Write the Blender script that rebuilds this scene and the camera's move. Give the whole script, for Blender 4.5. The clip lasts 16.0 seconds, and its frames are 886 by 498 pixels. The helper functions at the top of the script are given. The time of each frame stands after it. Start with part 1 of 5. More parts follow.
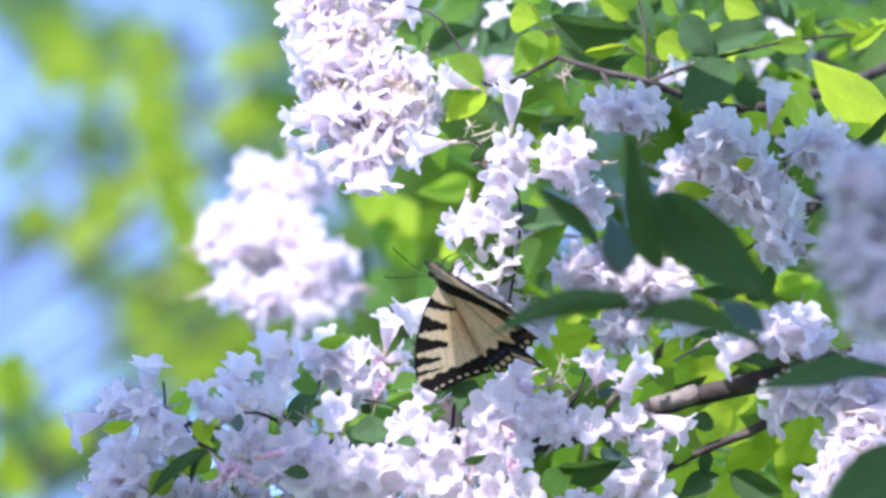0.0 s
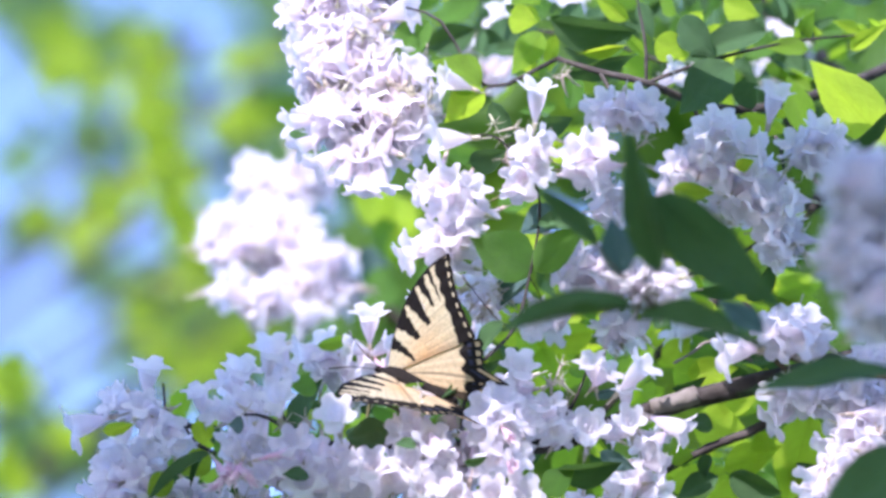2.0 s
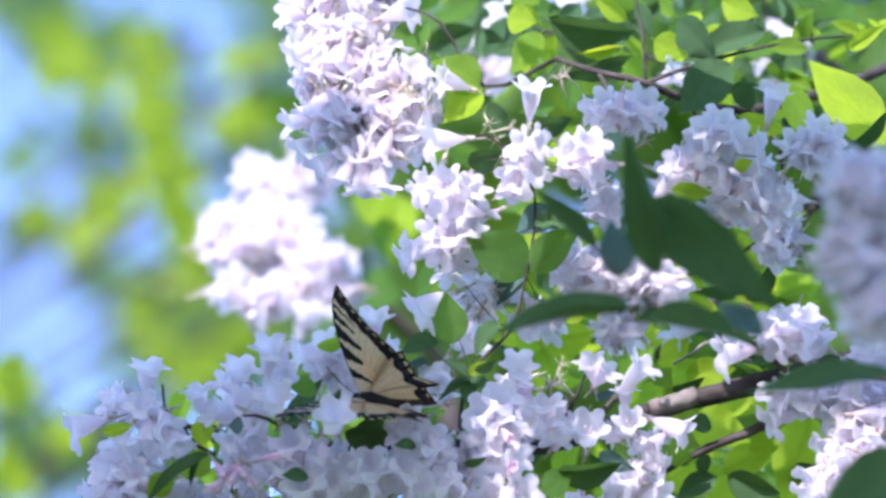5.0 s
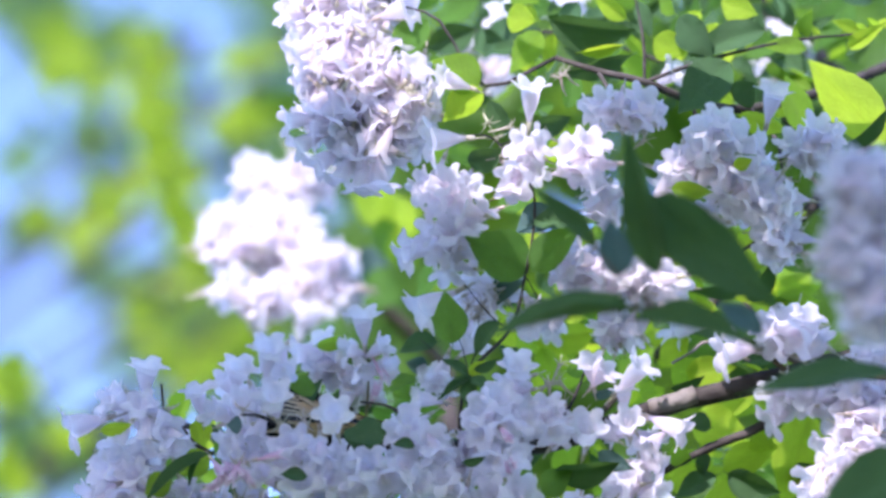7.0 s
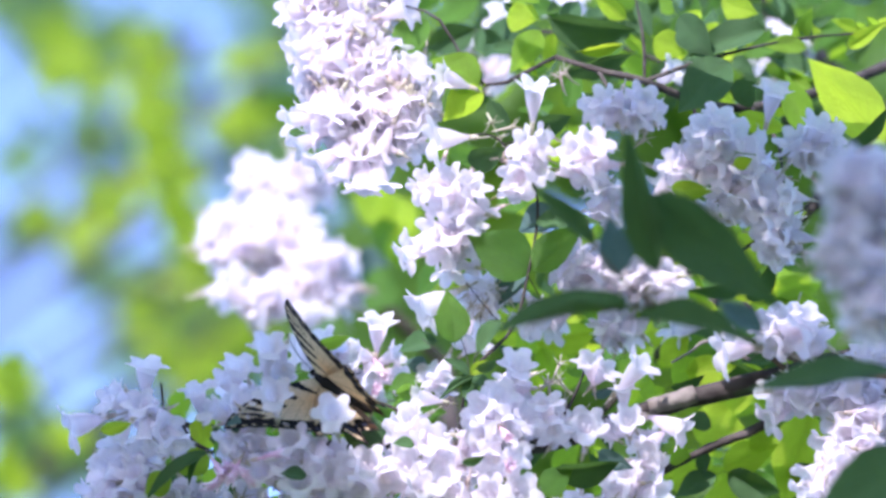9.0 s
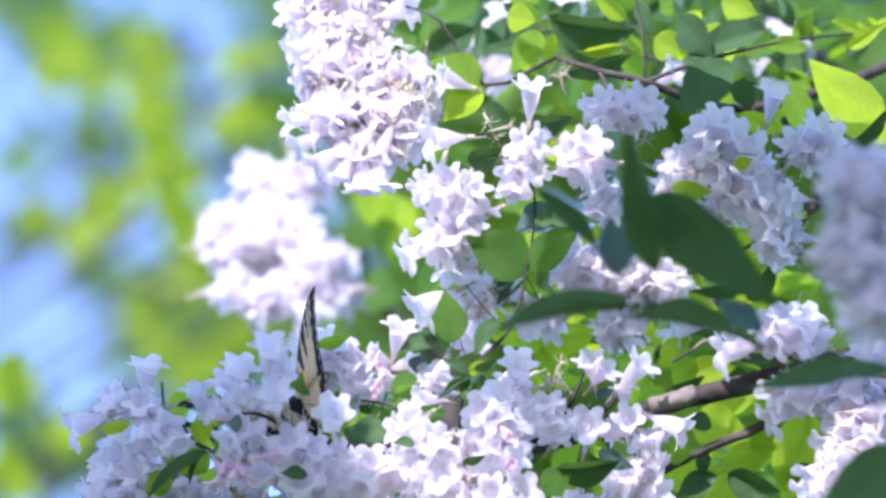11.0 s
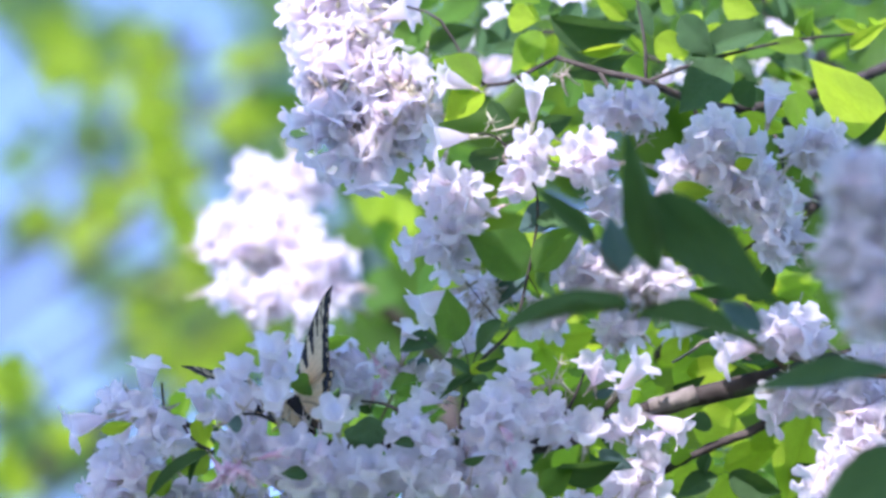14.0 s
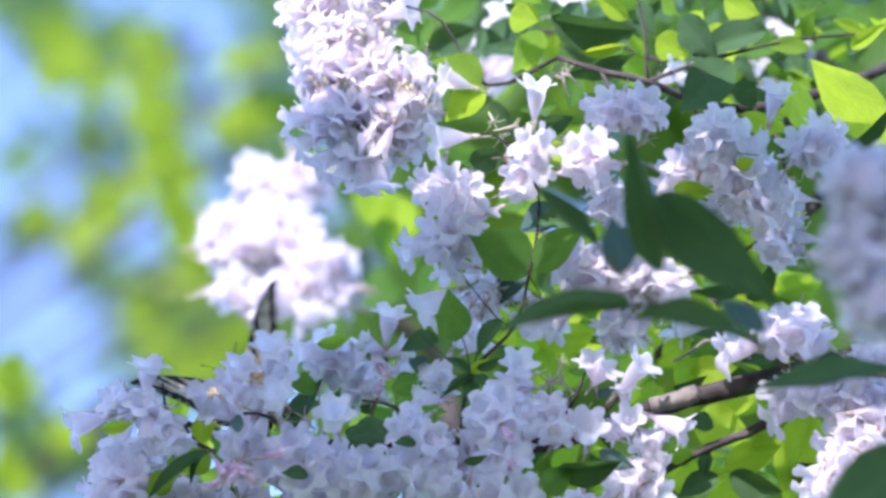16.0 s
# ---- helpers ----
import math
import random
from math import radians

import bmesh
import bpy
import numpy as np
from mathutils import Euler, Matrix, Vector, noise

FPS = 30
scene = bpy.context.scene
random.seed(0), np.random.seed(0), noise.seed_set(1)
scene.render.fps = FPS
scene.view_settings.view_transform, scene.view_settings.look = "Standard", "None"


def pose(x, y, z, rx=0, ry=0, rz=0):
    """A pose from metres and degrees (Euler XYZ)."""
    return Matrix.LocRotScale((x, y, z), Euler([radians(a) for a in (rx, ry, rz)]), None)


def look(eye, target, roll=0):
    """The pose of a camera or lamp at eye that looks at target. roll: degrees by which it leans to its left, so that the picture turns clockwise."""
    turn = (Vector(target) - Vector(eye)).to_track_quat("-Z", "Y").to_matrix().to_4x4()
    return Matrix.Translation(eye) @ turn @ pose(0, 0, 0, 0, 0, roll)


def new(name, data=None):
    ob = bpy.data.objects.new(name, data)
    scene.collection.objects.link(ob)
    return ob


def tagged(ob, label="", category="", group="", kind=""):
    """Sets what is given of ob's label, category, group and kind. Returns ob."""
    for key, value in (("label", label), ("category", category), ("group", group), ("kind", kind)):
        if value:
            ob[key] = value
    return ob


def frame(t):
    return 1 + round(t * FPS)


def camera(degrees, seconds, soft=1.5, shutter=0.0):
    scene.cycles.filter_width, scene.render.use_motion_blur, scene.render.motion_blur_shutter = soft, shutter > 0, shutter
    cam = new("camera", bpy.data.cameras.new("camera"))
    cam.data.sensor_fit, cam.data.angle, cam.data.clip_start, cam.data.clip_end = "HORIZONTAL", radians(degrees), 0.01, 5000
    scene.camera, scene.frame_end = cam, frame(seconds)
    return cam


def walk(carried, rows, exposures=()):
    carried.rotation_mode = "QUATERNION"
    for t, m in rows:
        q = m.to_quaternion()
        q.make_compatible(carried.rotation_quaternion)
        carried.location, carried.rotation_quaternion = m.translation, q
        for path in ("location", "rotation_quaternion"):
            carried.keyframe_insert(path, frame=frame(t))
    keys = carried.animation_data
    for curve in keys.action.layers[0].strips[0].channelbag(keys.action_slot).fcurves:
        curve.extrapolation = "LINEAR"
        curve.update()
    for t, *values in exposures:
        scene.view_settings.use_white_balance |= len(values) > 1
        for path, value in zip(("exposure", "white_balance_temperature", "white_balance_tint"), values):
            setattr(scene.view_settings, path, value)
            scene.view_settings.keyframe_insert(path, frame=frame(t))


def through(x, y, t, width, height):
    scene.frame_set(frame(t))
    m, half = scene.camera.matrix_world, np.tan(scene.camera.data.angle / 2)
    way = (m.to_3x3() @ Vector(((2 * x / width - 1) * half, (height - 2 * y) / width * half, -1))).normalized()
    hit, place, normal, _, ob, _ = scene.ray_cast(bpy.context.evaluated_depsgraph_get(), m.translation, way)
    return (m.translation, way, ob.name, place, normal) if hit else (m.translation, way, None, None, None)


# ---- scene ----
FOCUS = 2.242                                   # metres from the lens to the plane in focus
TILT = 28.0                                     # the camera looks this many degrees above level
EYE = Vector((0.0, -FOCUS * math.cos(radians(TILT)), 1.45))
VIEW = Matrix.Translation(EYE) @ Matrix.Rotation(radians(90 + TILT), 4, "X")
cam = camera(8.0, 16.0, soft=3.0, shutter=0.5)
cam.data.dof.use_dof = True
cam.data.dof.focus_distance = FOCUS
cam.data.dof.aperture_fstop = 8.0
walk(cam, [(0.0, VIEW), (16.0, VIEW)], exposures=[(0.0, 1.84, 6300, 33), (16.0, 1.84, 6300, 33)])

# ---- light ----
SUN_WAY = (VIEW.to_3x3() @ Vector((-0.35, 0.76, 0.52))).normalized()   # from the shrub towards the sun
SUN_HEIGHT = math.asin(SUN_WAY.z)
SUN_TURN = math.atan2(SUN_WAY.x, SUN_WAY.y)

world = bpy.data.worlds.new("sky")
scene.world = world
world.use_nodes = True
sky = world.node_tree.nodes.new("ShaderNodeTexSky")
sky.sky_type, sky.sun_disc = "NISHITA", False
sky.sun_elevation, sky.sun_rotation = SUN_HEIGHT, SUN_TURN
sky.air_density, sky.dust_density, sky.ozone_density = 1.0, 0.4, 4.5
world.node_tree.links.new(sky.outputs["Color"], world.node_tree.nodes["Background"].inputs["Color"])
world.node_tree.nodes["Background"].inputs["Strength"].default_value = 0.138

sun_data = bpy.data.lights.new("sun", "SUN")
sun_data.energy, sun_data.angle, sun_data.color = 2.45, radians(0.53), (1.0, 0.985, 0.94)
sun = new("sun", sun_data)
sun.matrix_world = look(SUN_WAY * 20, (0, 0, 0))


# ---- materials ----
class Mat:
    """A node material under construction."""

    def __init__(self, name):
        self.m = bpy.data.materials.new(name)
        self.m.use_nodes = True
        self.t = self.m.node_tree
        self.t.nodes.clear()
        self.out = self.t.nodes.new("ShaderNodeOutputMaterial")

    def node(self, kind, **values):
        n = self.t.nodes.new("ShaderNode" + kind)
        for k, v in values.items():
            n.inputs[k.replace("_", " ")].default_value = v
        return n

    def link(self, a, b):
        self.t.links.new(a, b)

    def noise(self, scale, detail=3.0, coords="Object"):
        n = self.node("TexNoise", Scale=scale, Detail=detail)
        self.link(self.node("TexCoord").outputs[coords], n.inputs["Vector"])
        return n.outputs["Fac"]

    def ramp(self, value, *stops):
        n = self.t.nodes.new("ShaderNodeValToRGB")
        e = n.color_ramp.elements
        while len(e) < len(stops):
            e.new(0.5)
        for el, (p, c) in zip(e, stops):
            el.position, el.color = p, (*c, 1)
        self.link(value, n.inputs["Fac"])
        return n.outputs["Color"]

    def mix(self, a, b, f, blend="MIX"):
        n = self.t.nodes.new("ShaderNodeMixRGB")
        n.blend_type = blend
        for s, v in ((n.inputs["Fac"], f), (n.inputs["Color1"], a), (n.inputs["Color2"], b)):
            if isinstance(v, (int, float)):
                s.default_value = v
            elif isinstance(v, tuple):
                s.default_value = (*v, 1)
            else:
                self.link(v, s)
        return n.outputs["Color"]

    def bump(self, height, strength, distance):
        n = self.node("Bump", Strength=strength, Distance=distance)
        self.link(height, n.inputs["Height"])
        return n.outputs["Normal"]

    def uv(self):
        n = self.t.nodes.new("ShaderNodeSeparateXYZ")
        self.link(self.node("TexCoord").outputs["UV"], n.inputs[0])
        return n.outputs["X"], n.outputs["Y"]

    def math(self, op, a, b=0.0):
        n = self.t.nodes.new("ShaderNodeMath")
        n.operation = op
        for s, v in ((n.inputs[0], a), (n.inputs[1], b)):
            if isinstance(v, (int, float)):
                s.default_value = v
            else:
                self.link(v, s)
        return n.outputs[0]

    def thin(self, colour, through, share, rough=0.6, normal=None, gloss=0.3):
        """A thin sheet that also lets light through."""
        p = self.node("BsdfPrincipled", Roughness=rough)
        p.inputs["Specular IOR Level"].default_value = gloss
        tr = self.node("BsdfTranslucent")
        for s, c in ((p.inputs["Base Color"], colour), (tr.inputs["Color"], through)):
            if isinstance(c, tuple):
                s.default_value = (*c, 1)
            else:
                self.link(c, s)
        if normal is not None:
            self.link(normal, p.inputs["Normal"])
        mx = self.node("MixShader", Fac=share)
        self.link(p.outputs[0], mx.inputs[1])
        self.link(tr.outputs[0], mx.inputs[2])
        self.link(mx.outputs[0], self.out.inputs["Surface"])
        return self.m

    def solid(self, colour, rough=0.7, normal=None, gloss=0.4):
        p = self.node("BsdfPrincipled", Roughness=rough)
        p.inputs["Specular IOR Level"].default_value = gloss
        self.link(colour, p.inputs["Base Color"])
        if normal is not None:
            self.link(normal, p.inputs["Normal"])
        self.link(p.outputs[0], self.out.inputs["Surface"])
        return self.m

    def chance(self):
        return self.node("ObjectInfo").outputs["Random"]

    def island(self):
        return self.node("NewGeometry").outputs["Random Per Island"]


def petal_material():
    m = Mat("petal")
    u, v = m.uv()
    tone = m.ramp(m.chance(), (0.0, (0.90, 0.90, 0.95)), (0.5, (0.93, 0.92, 0.95)), (0.82, (0.93, 0.88, 0.93)), (1.0, (0.90, 0.86, 0.95)))
    flush = m.ramp(v, (0.0, (0.93, 0.84, 0.90)), (0.35, (0.93, 0.89, 0.94)), (0.7, (0.92, 0.92, 0.95)), (1.0, (0.94, 0.94, 0.97)))
    base = m.mix(tone, flush, 0.5)
    mottle = m.ramp(m.noise(260.0, 4.0), (0.3, (0.96, 0.94, 0.96)), (0.7, (1.0, 1.0, 1.0)))
    base = m.mix(base, mottle, 1.0, "MULTIPLY")
    streak = m.math("SINE", m.math("MULTIPLY", u, 220.0))
    relief = m.bump(m.math("ADD", m.math("MULTIPLY", streak, 0.35), m.noise(420.0, 3.0)), 0.25, 0.0004)
    return m.thin(base, base, 0.74, 0.6, relief, 0.12)


def leaf_material(name, dark, light, glow, share=0.4, rough=0.42, veins=0.5):
    m = Mat(name)
    u, v = m.uv()
    side = m.math("ABSOLUTE", m.math("SUBTRACT", u, 0.5))
    rib = m.math("LESS_THAN", side, 0.018)
    ladder = m.math("FRACT", m.math("MULTIPLY", m.math("SUBTRACT", v, m.math("MULTIPLY", side, 0.75)), 8.0))
    vein = m.math("MAXIMUM", rib, m.math("LESS_THAN", m.math("ABSOLUTE", m.math("SUBTRACT", ladder, 0.5)), 0.045))
    tone = m.mix(dark, light, m.chance())
    patch = m.ramp(m.noise(3.2, 5.0), (0.3, (0.72, 0.74, 0.68)), (0.75, (1.1, 1.08, 1.0)))
    tone = m.mix(tone, patch, 1.0, "MULTIPLY")
    tone = m.mix(tone, light, m.math("MULTIPLY", vein, veins))
    through = m.mix(glow, tuple(c * 0.8 for c in glow), m.math("MULTIPLY", vein, 0.8))
    through = m.mix(through, patch, 0.6, "MULTIPLY")
    grain = m.math("SUBTRACT", m.noise(30.0, 4.0), m.math("MULTIPLY", vein, 0.6))
    return m.thin(tone, through, share, rough, m.bump(grain, 0.4, 0.02), 0.22)


def crown_material(name, dark, light, glow, share=0.5):
    m = Mat(name)
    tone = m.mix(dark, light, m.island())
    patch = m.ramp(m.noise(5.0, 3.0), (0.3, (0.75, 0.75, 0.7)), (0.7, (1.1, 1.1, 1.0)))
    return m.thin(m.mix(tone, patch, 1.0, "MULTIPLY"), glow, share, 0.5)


def bark_material(name, a, b):
    m = Mat(name)
    grain = m.noise(140.0, 6.0)
    stain = m.noise(22.0, 3.0)
    tone = m.mix(m.ramp(grain, (0.3, a), (0.7, b)), m.ramp(stain, (0.35, (0.6, 0.58, 0.55)), (0.7, (1.1, 1.1, 1.1))), 1.0, "MULTIPLY")
    return m.solid(tone, 0.85, m.bump(grain, 0.7, 0.003), 0.25)


def calyx_material():
    m = Mat("calyx")
    tone = m.mix((0.58, 0.60, 0.46), (0.72, 0.58, 0.56), m.chance())
    return m.thin(m.mix(tone, m.ramp(m.noise(500.0), (0.3, (0.7, 0.7, 0.7)), (0.7, (1.1, 1.1, 1.1))), 1.0, "MULTIPLY"), (0.60, 0.60, 0.36), 0.35, 0.7)


def pink_material():
    m = Mat("bud_petal")
    u, v = m.uv()
    tone = m.ramp(v, (0.0, (0.80, 0.52, 0.64)), (0.6, (0.86, 0.64, 0.76)), (1.0, (0.93, 0.82, 0.88)))
    tone = m.mix(tone, m.ramp(m.noise(300.0), (0.3, (0.9, 0.88, 0.9)), (0.7, (1.0, 1.0, 1.0))), 1.0, "MULTIPLY")
    return m.thin(tone, tone, 0.45, 0.6)


def throat_material():
    m = Mat("throat")
    tone = m.ramp(m.noise(700.0, 2.0), (0.4, (0.91, 0.87, 0.93)), (0.66, (0.93, 0.88, 0.84)))
    return m.thin(tone, (0.94, 0.90, 0.89), 0.6, 0.6)


def ground_material():
    m = Mat("meadow")
    tone = m.ramp(m.noise(1.7, 6.0), (0.3, (0.035, 0.06, 0.015)), (0.55, (0.06, 0.10, 0.025)), (0.8, (0.12, 0.12, 0.05)))
    tone = m.mix(tone, m.ramp(m.noise(40.0, 4.0), (0.3, (0.6, 0.6, 0.6)), (0.7, (1.2, 1.2, 1.2))), 1.0, "MULTIPLY")
    return m.solid(tone, 0.95, m.bump(m.noise(60.0, 4.0), 0.6, 0.05), 0.1)


PETAL = petal_material()
PINK = pink_material()
THROAT = throat_material()
CALYX = calyx_material()
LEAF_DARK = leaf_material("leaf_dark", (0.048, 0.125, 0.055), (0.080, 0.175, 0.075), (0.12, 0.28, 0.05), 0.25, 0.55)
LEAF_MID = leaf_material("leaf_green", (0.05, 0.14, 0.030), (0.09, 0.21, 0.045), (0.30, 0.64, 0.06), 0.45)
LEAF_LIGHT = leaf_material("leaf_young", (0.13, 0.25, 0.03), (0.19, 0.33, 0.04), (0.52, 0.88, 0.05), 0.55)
# yellow-green base lifted to look like sun shining through the leaf
LEAF_LIT_YELLOW = leaf_material("leaf_lit_yellow_green", (0.32, 0.50, 0.03), (0.40, 0.58, 0.04), (0.66, 0.95, 0.05), 0.5)
# green leaf with the sky's blue reflection put into its base colour
LEAF_SKY_SHEEN = leaf_material("leaf_sky_sheen", (0.10, 0.19, 0.20), (0.13, 0.23, 0.25), (0.12, 0.26, 0.16), 0.25, 0.35, 0.2)
BARK = bark_material("bark", (0.034, 0.029, 0.028), (0.110, 0.098, 0.092))
PALE_BARK = bark_material("pale_bark", (0.15, 0.135, 0.12), (0.30, 0.275, 0.25))
TWIG = bark_material("twig_bark", (0.10, 0.075, 0.05), (0.26, 0.20, 0.14))
SHOOT = bark_material("green_shoot", (0.13, 0.15, 0.06), (0.26, 0.24, 0.13))
# CROWN_A and CROWN_B: sunlight and shade put into the leaf colour
CROWN_A = crown_material("crown_sunlit_tone", (0.17, 0.27, 0.02), (0.26, 0.37, 0.03), (0.55, 0.80, 0.04))
CROWN_B = crown_material("crown_shaded_tone", (0.07, 0.16, 0.07), (0.12, 0.22, 0.10), (0.24, 0.46, 0.14))
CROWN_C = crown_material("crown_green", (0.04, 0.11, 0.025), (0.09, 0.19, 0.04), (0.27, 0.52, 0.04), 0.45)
MEADOW = ground_material()


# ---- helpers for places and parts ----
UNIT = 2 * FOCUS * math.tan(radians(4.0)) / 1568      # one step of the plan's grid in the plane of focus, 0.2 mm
SPACE = {}


def at(x, y, d=0.0):
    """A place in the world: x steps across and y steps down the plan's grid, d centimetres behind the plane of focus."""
    f = FOCUS + d / 100
    k = UNIT * f / FOCUS
    return VIEW @ Vector(((x - 784) * k, (441 - y) * k, -f))


def way(x, y, z):
    """A direction in the world: to the right, up and towards the eye."""
    return (VIEW.to_3x3() @ Vector((x, y, z))).normalized()


def put(ob, m, parent=None):
    """Set ob at the world pose m, under parent."""
    SPACE[ob.name] = m
    if parent is not None:
        ob.parent = parent
        m = SPACE[parent.name].inverted() @ m
    ob.matrix_basis = m
    return ob


def mesh_of(name, bm, *mats, smooth=True):
    me = bpy.data.meshes.new(name)
    bm.to_mesh(me)
    bm.free()
    for m in mats:
        me.materials.append(m)
    if smooth:
        for p in me.polygons:
            p.use_smooth = True
    return me


def part(name, bm, material, parent, label="", m=Matrix()):
    ob = new(name, bm if isinstance(bm, bpy.types.Mesh) else mesh_of(name, bm, material))
    put(ob, m, parent)
    return tagged(ob, label)


def smooth_line(points, steps=5):
    """Points along a Catmull-Rom line."""
    p = [Vector(q) for q in points]
    p = [p[0] * 2 - p[1], *p, p[-1] * 2 - p[-2]]
    out = []
    for a, b, c, d in zip(p, p[1:], p[2:], p[3:]):
        for i in range(steps):
            t = i / steps
            out.append(0.5 * (2 * b + (c - a) * t + (2 * a - 5 * b + 4 * c - d) * t * t + (3 * b - a - 3 * c + d) * t ** 3))
    return out + [p[-2]]


def tube(bm, line, r0, r1, sides=7, knots=0.0, index=0):
    """A tapered round stem along a line."""
    rings = []
    n = len(line)
    for i, q in enumerate(line):
        t = (line[min(i + 1, n - 1)] - line[max(i - 1, 0)]).normalized()
        a = t.cross(Vector((0.31, 0.22, 0.92))).normalized()
        b = t.cross(a)
        r = r0 + (r1 - r0) * i / (n - 1)
        if knots and i % 4 == 2:
            r *= 1 + knots
        r *= 1 + 0.06 * math.sin(i * 2.3)
        rings.append([bm.verts.new(q + (a * math.cos(k * math.tau / sides) + b * math.sin(k * math.tau / sides)) * r) for k in range(sides)])
    for p, q in zip(rings, rings[1:]):
        for k in range(sides):
            f = bm.faces.new((p[k], p[(k + 1) % sides], q[(k + 1) % sides], q[k]))
            f.material_index = index
    for ring, flip in ((rings[0], True), (rings[-1], False)):
        f = bm.faces.new(ring[::-1] if flip else ring)
        f.material_index = index
    return rings


# ---- flowers and leaves ----
def flower_mesh(name, seed, opening=1.0, petal=None):
    """A bell with five rounded lobes, its throat, calyx and stalk; it opens along +z."""
    rnd = random.Random(seed)
    bm = bmesh.new()
    uv = bm.loops.layers.uv.new("UVMap")
    seg = 45
    # one lower lip lobe, two at its sides, two rounder upright ones above
    lobes = [(s * rnd.uniform(0.94, 1.08), a + rnd.uniform(-0.12, 0.12)) for s, a in ((1.22, 0.40), (1.05, 0.22), (1.0, -0.10), (1.0, -0.10), (1.05, 0.22))]
    tube_z = (0.0, 0.0018, 0.0042, 0.0072, 0.0103, 0.0126)
    tube_r = (0.0008, 0.0012, 0.0021, 0.0032, 0.0039, 0.0041)
    rows = []
    for z, r in zip(tube_z, tube_r):
        r *= 0.45 + 0.55 * opening
        rows.append([(Vector((r * math.cos(k * math.tau / seg), r * math.sin(k * math.tau / seg), z)), z / 0.0226) for k in range(seg)])
    for q in (0.3, 0.6, 0.85, 1.0):
        row = []
        for k in range(seg):
            th = k * math.tau / seg
            lobe = int(k / 9) % 5
            t = ((k % 9) + 0.5) / 4.5 - 1
            size, lift = lobes[lobe]
            e = 0.0058 * size * (0.10 + 0.90 * (1 - abs(t) ** 2.3) ** 0.6)
            flare = (0.24 + 0.68 * q + lift) * opening
            r0 = tube_r[-1] * (0.45 + 0.55 * opening)
            r = r0 + e * q * math.sin(flare)
            z = tube_z[-1] + e * q * math.cos(flare) + 0.0006 * math.sin(3 * t + seed + lobe) * q - 0.0010 * q * q * (1 - t * t) * max(opening - 0.5, 0)
            a = th - t * 0.05 * q
            row.append((Vector((r * math.cos(a), r * math.sin(a), z)), 0.56 + 0.44 * q))
        rows.append(row)
    made = [[bm.verts.new(p) for p, _ in row] for row in rows]
    for i in range(len(rows) - 1):
        for k in range(seg):
            k2 = (k + 1) % seg
            f = bm.faces.new((made[i][k], made[i][k2], made[i + 1][k2], made[i + 1][k]))
            for loop, (kk, ii) in zip(f.loops, ((k, i), (k + 1, i), (k + 1, i + 1), (k, i + 1))):
                loop[uv].uv = (kk / seg, rows[ii][0][1])
    # throat, a blotch of hairs on the lower side within the bell
    cup = []
    for z, r in ((0.0060, 0.0020), (0.0095, 0.0031), (0.0122, 0.0036)):
        cup.append([bm.verts.new((r * math.cos(a), r * math.sin(a), z)) for a in (0.1 + j * 0.30 for j in range(6))])
    for p, q in zip(cup, cup[1:]):
        for j in range(5):
            bm.faces.new((p[j], p[j + 1], q[j + 1], q[j])).material_index = 1
    # anthers
    for a in (0.6, 1.9, 3.4, 4.9):
        c = Vector((0.0019 * math.cos(a), 0.0019 * math.sin(a), 0.0105 + 0.0015 * math.sin(a * 3)))
        tube(bm, [Vector((c.x * 0.3, c.y * 0.3, 0.003)), c], 0.00013, 0.00013, 4, index=0)
        tube(bm, [c - Vector((0.0005, 0, 0)), c + Vector((0.0006, 0.0002, 0.0003))], 0.0004, 0.0003, 5, index=1)
    # calyx and stalk
    tube(bm, [Vector((0, 0, -0.0075)), Vector((0.0003, 0, -0.004)), Vector((0, 0, -0.0030))], 0.00035, 0.0004, 5, index=2)
    tube(bm, [Vector((0, 0, -0.0032)), Vector((0, 0, -0.0018)), Vector((0, 0, 0.0002))], 0.0009, 0.0011, 7, index=2)
    for j in range(5):
        a = j * math.tau / 5 + 0.3
        d = Vector((math.cos(a), math.sin(a), 0))
        s = Vector((-d.y, d.x, 0)) * 0.0004
        p = d * 0.0009 - Vector((0, 0, 0.0004))
        q = d * (0.0026 + rnd.uniform(0, 0.0012)) + Vector((0, 0, 0.0035 * rnd.uniform(0.4, 1.0)))
        bm.faces.new([bm.verts.new(v) for v in (p - s, p + s, q)]).material_index = 2
    bmesh.ops.recalc_face_normals(bm, faces=bm.faces[:])
    return mesh_of(name, bm, petal or PETAL, THROAT, CALYX)


FLOWERS = [flower_mesh("flower", s, o) for s, o in ((1, 1.0), (2, 0.9), (3, 1.1), (4, 0.8), (5, 1.05), (6, 0.6))]
BUDS = [flower_mesh("bud", s, o, PINK) for s, o in ((11, 0.15), (12, 0.25))]


def calyx_mesh(seed):
    """What a fallen flower leaves: a bristly stalk with five narrow reddish sepals."""
    rnd = random.Random(seed)
    bm = bmesh.new()
    tube(bm, smooth_line([Vector((0, 0, -0.010)), Vector((0.0006, 0, -0.006)), Vector((0, 0, -0.001))], 3), 0.0003, 0.0008, 6)
    for j in range(5):
        a = j * math.tau / 5 + rnd.uniform(-0.2, 0.2)
        d = Vector((math.cos(a), math.sin(a), 0))
        tube(bm, smooth_line([Vector((0, 0, -0.001)), d * 0.002 + Vector((0, 0, 0.0012)), d * rnd.uniform(0.004, 0.006) + Vector((0, 0, rnd.uniform(0.001, 0.004)))], 3), 0.00042, 0.00012, 5)
    return mesh_of("calyx", bm, CALYX)


CALYCES = [calyx_mesh(s) for s in (1, 2)]


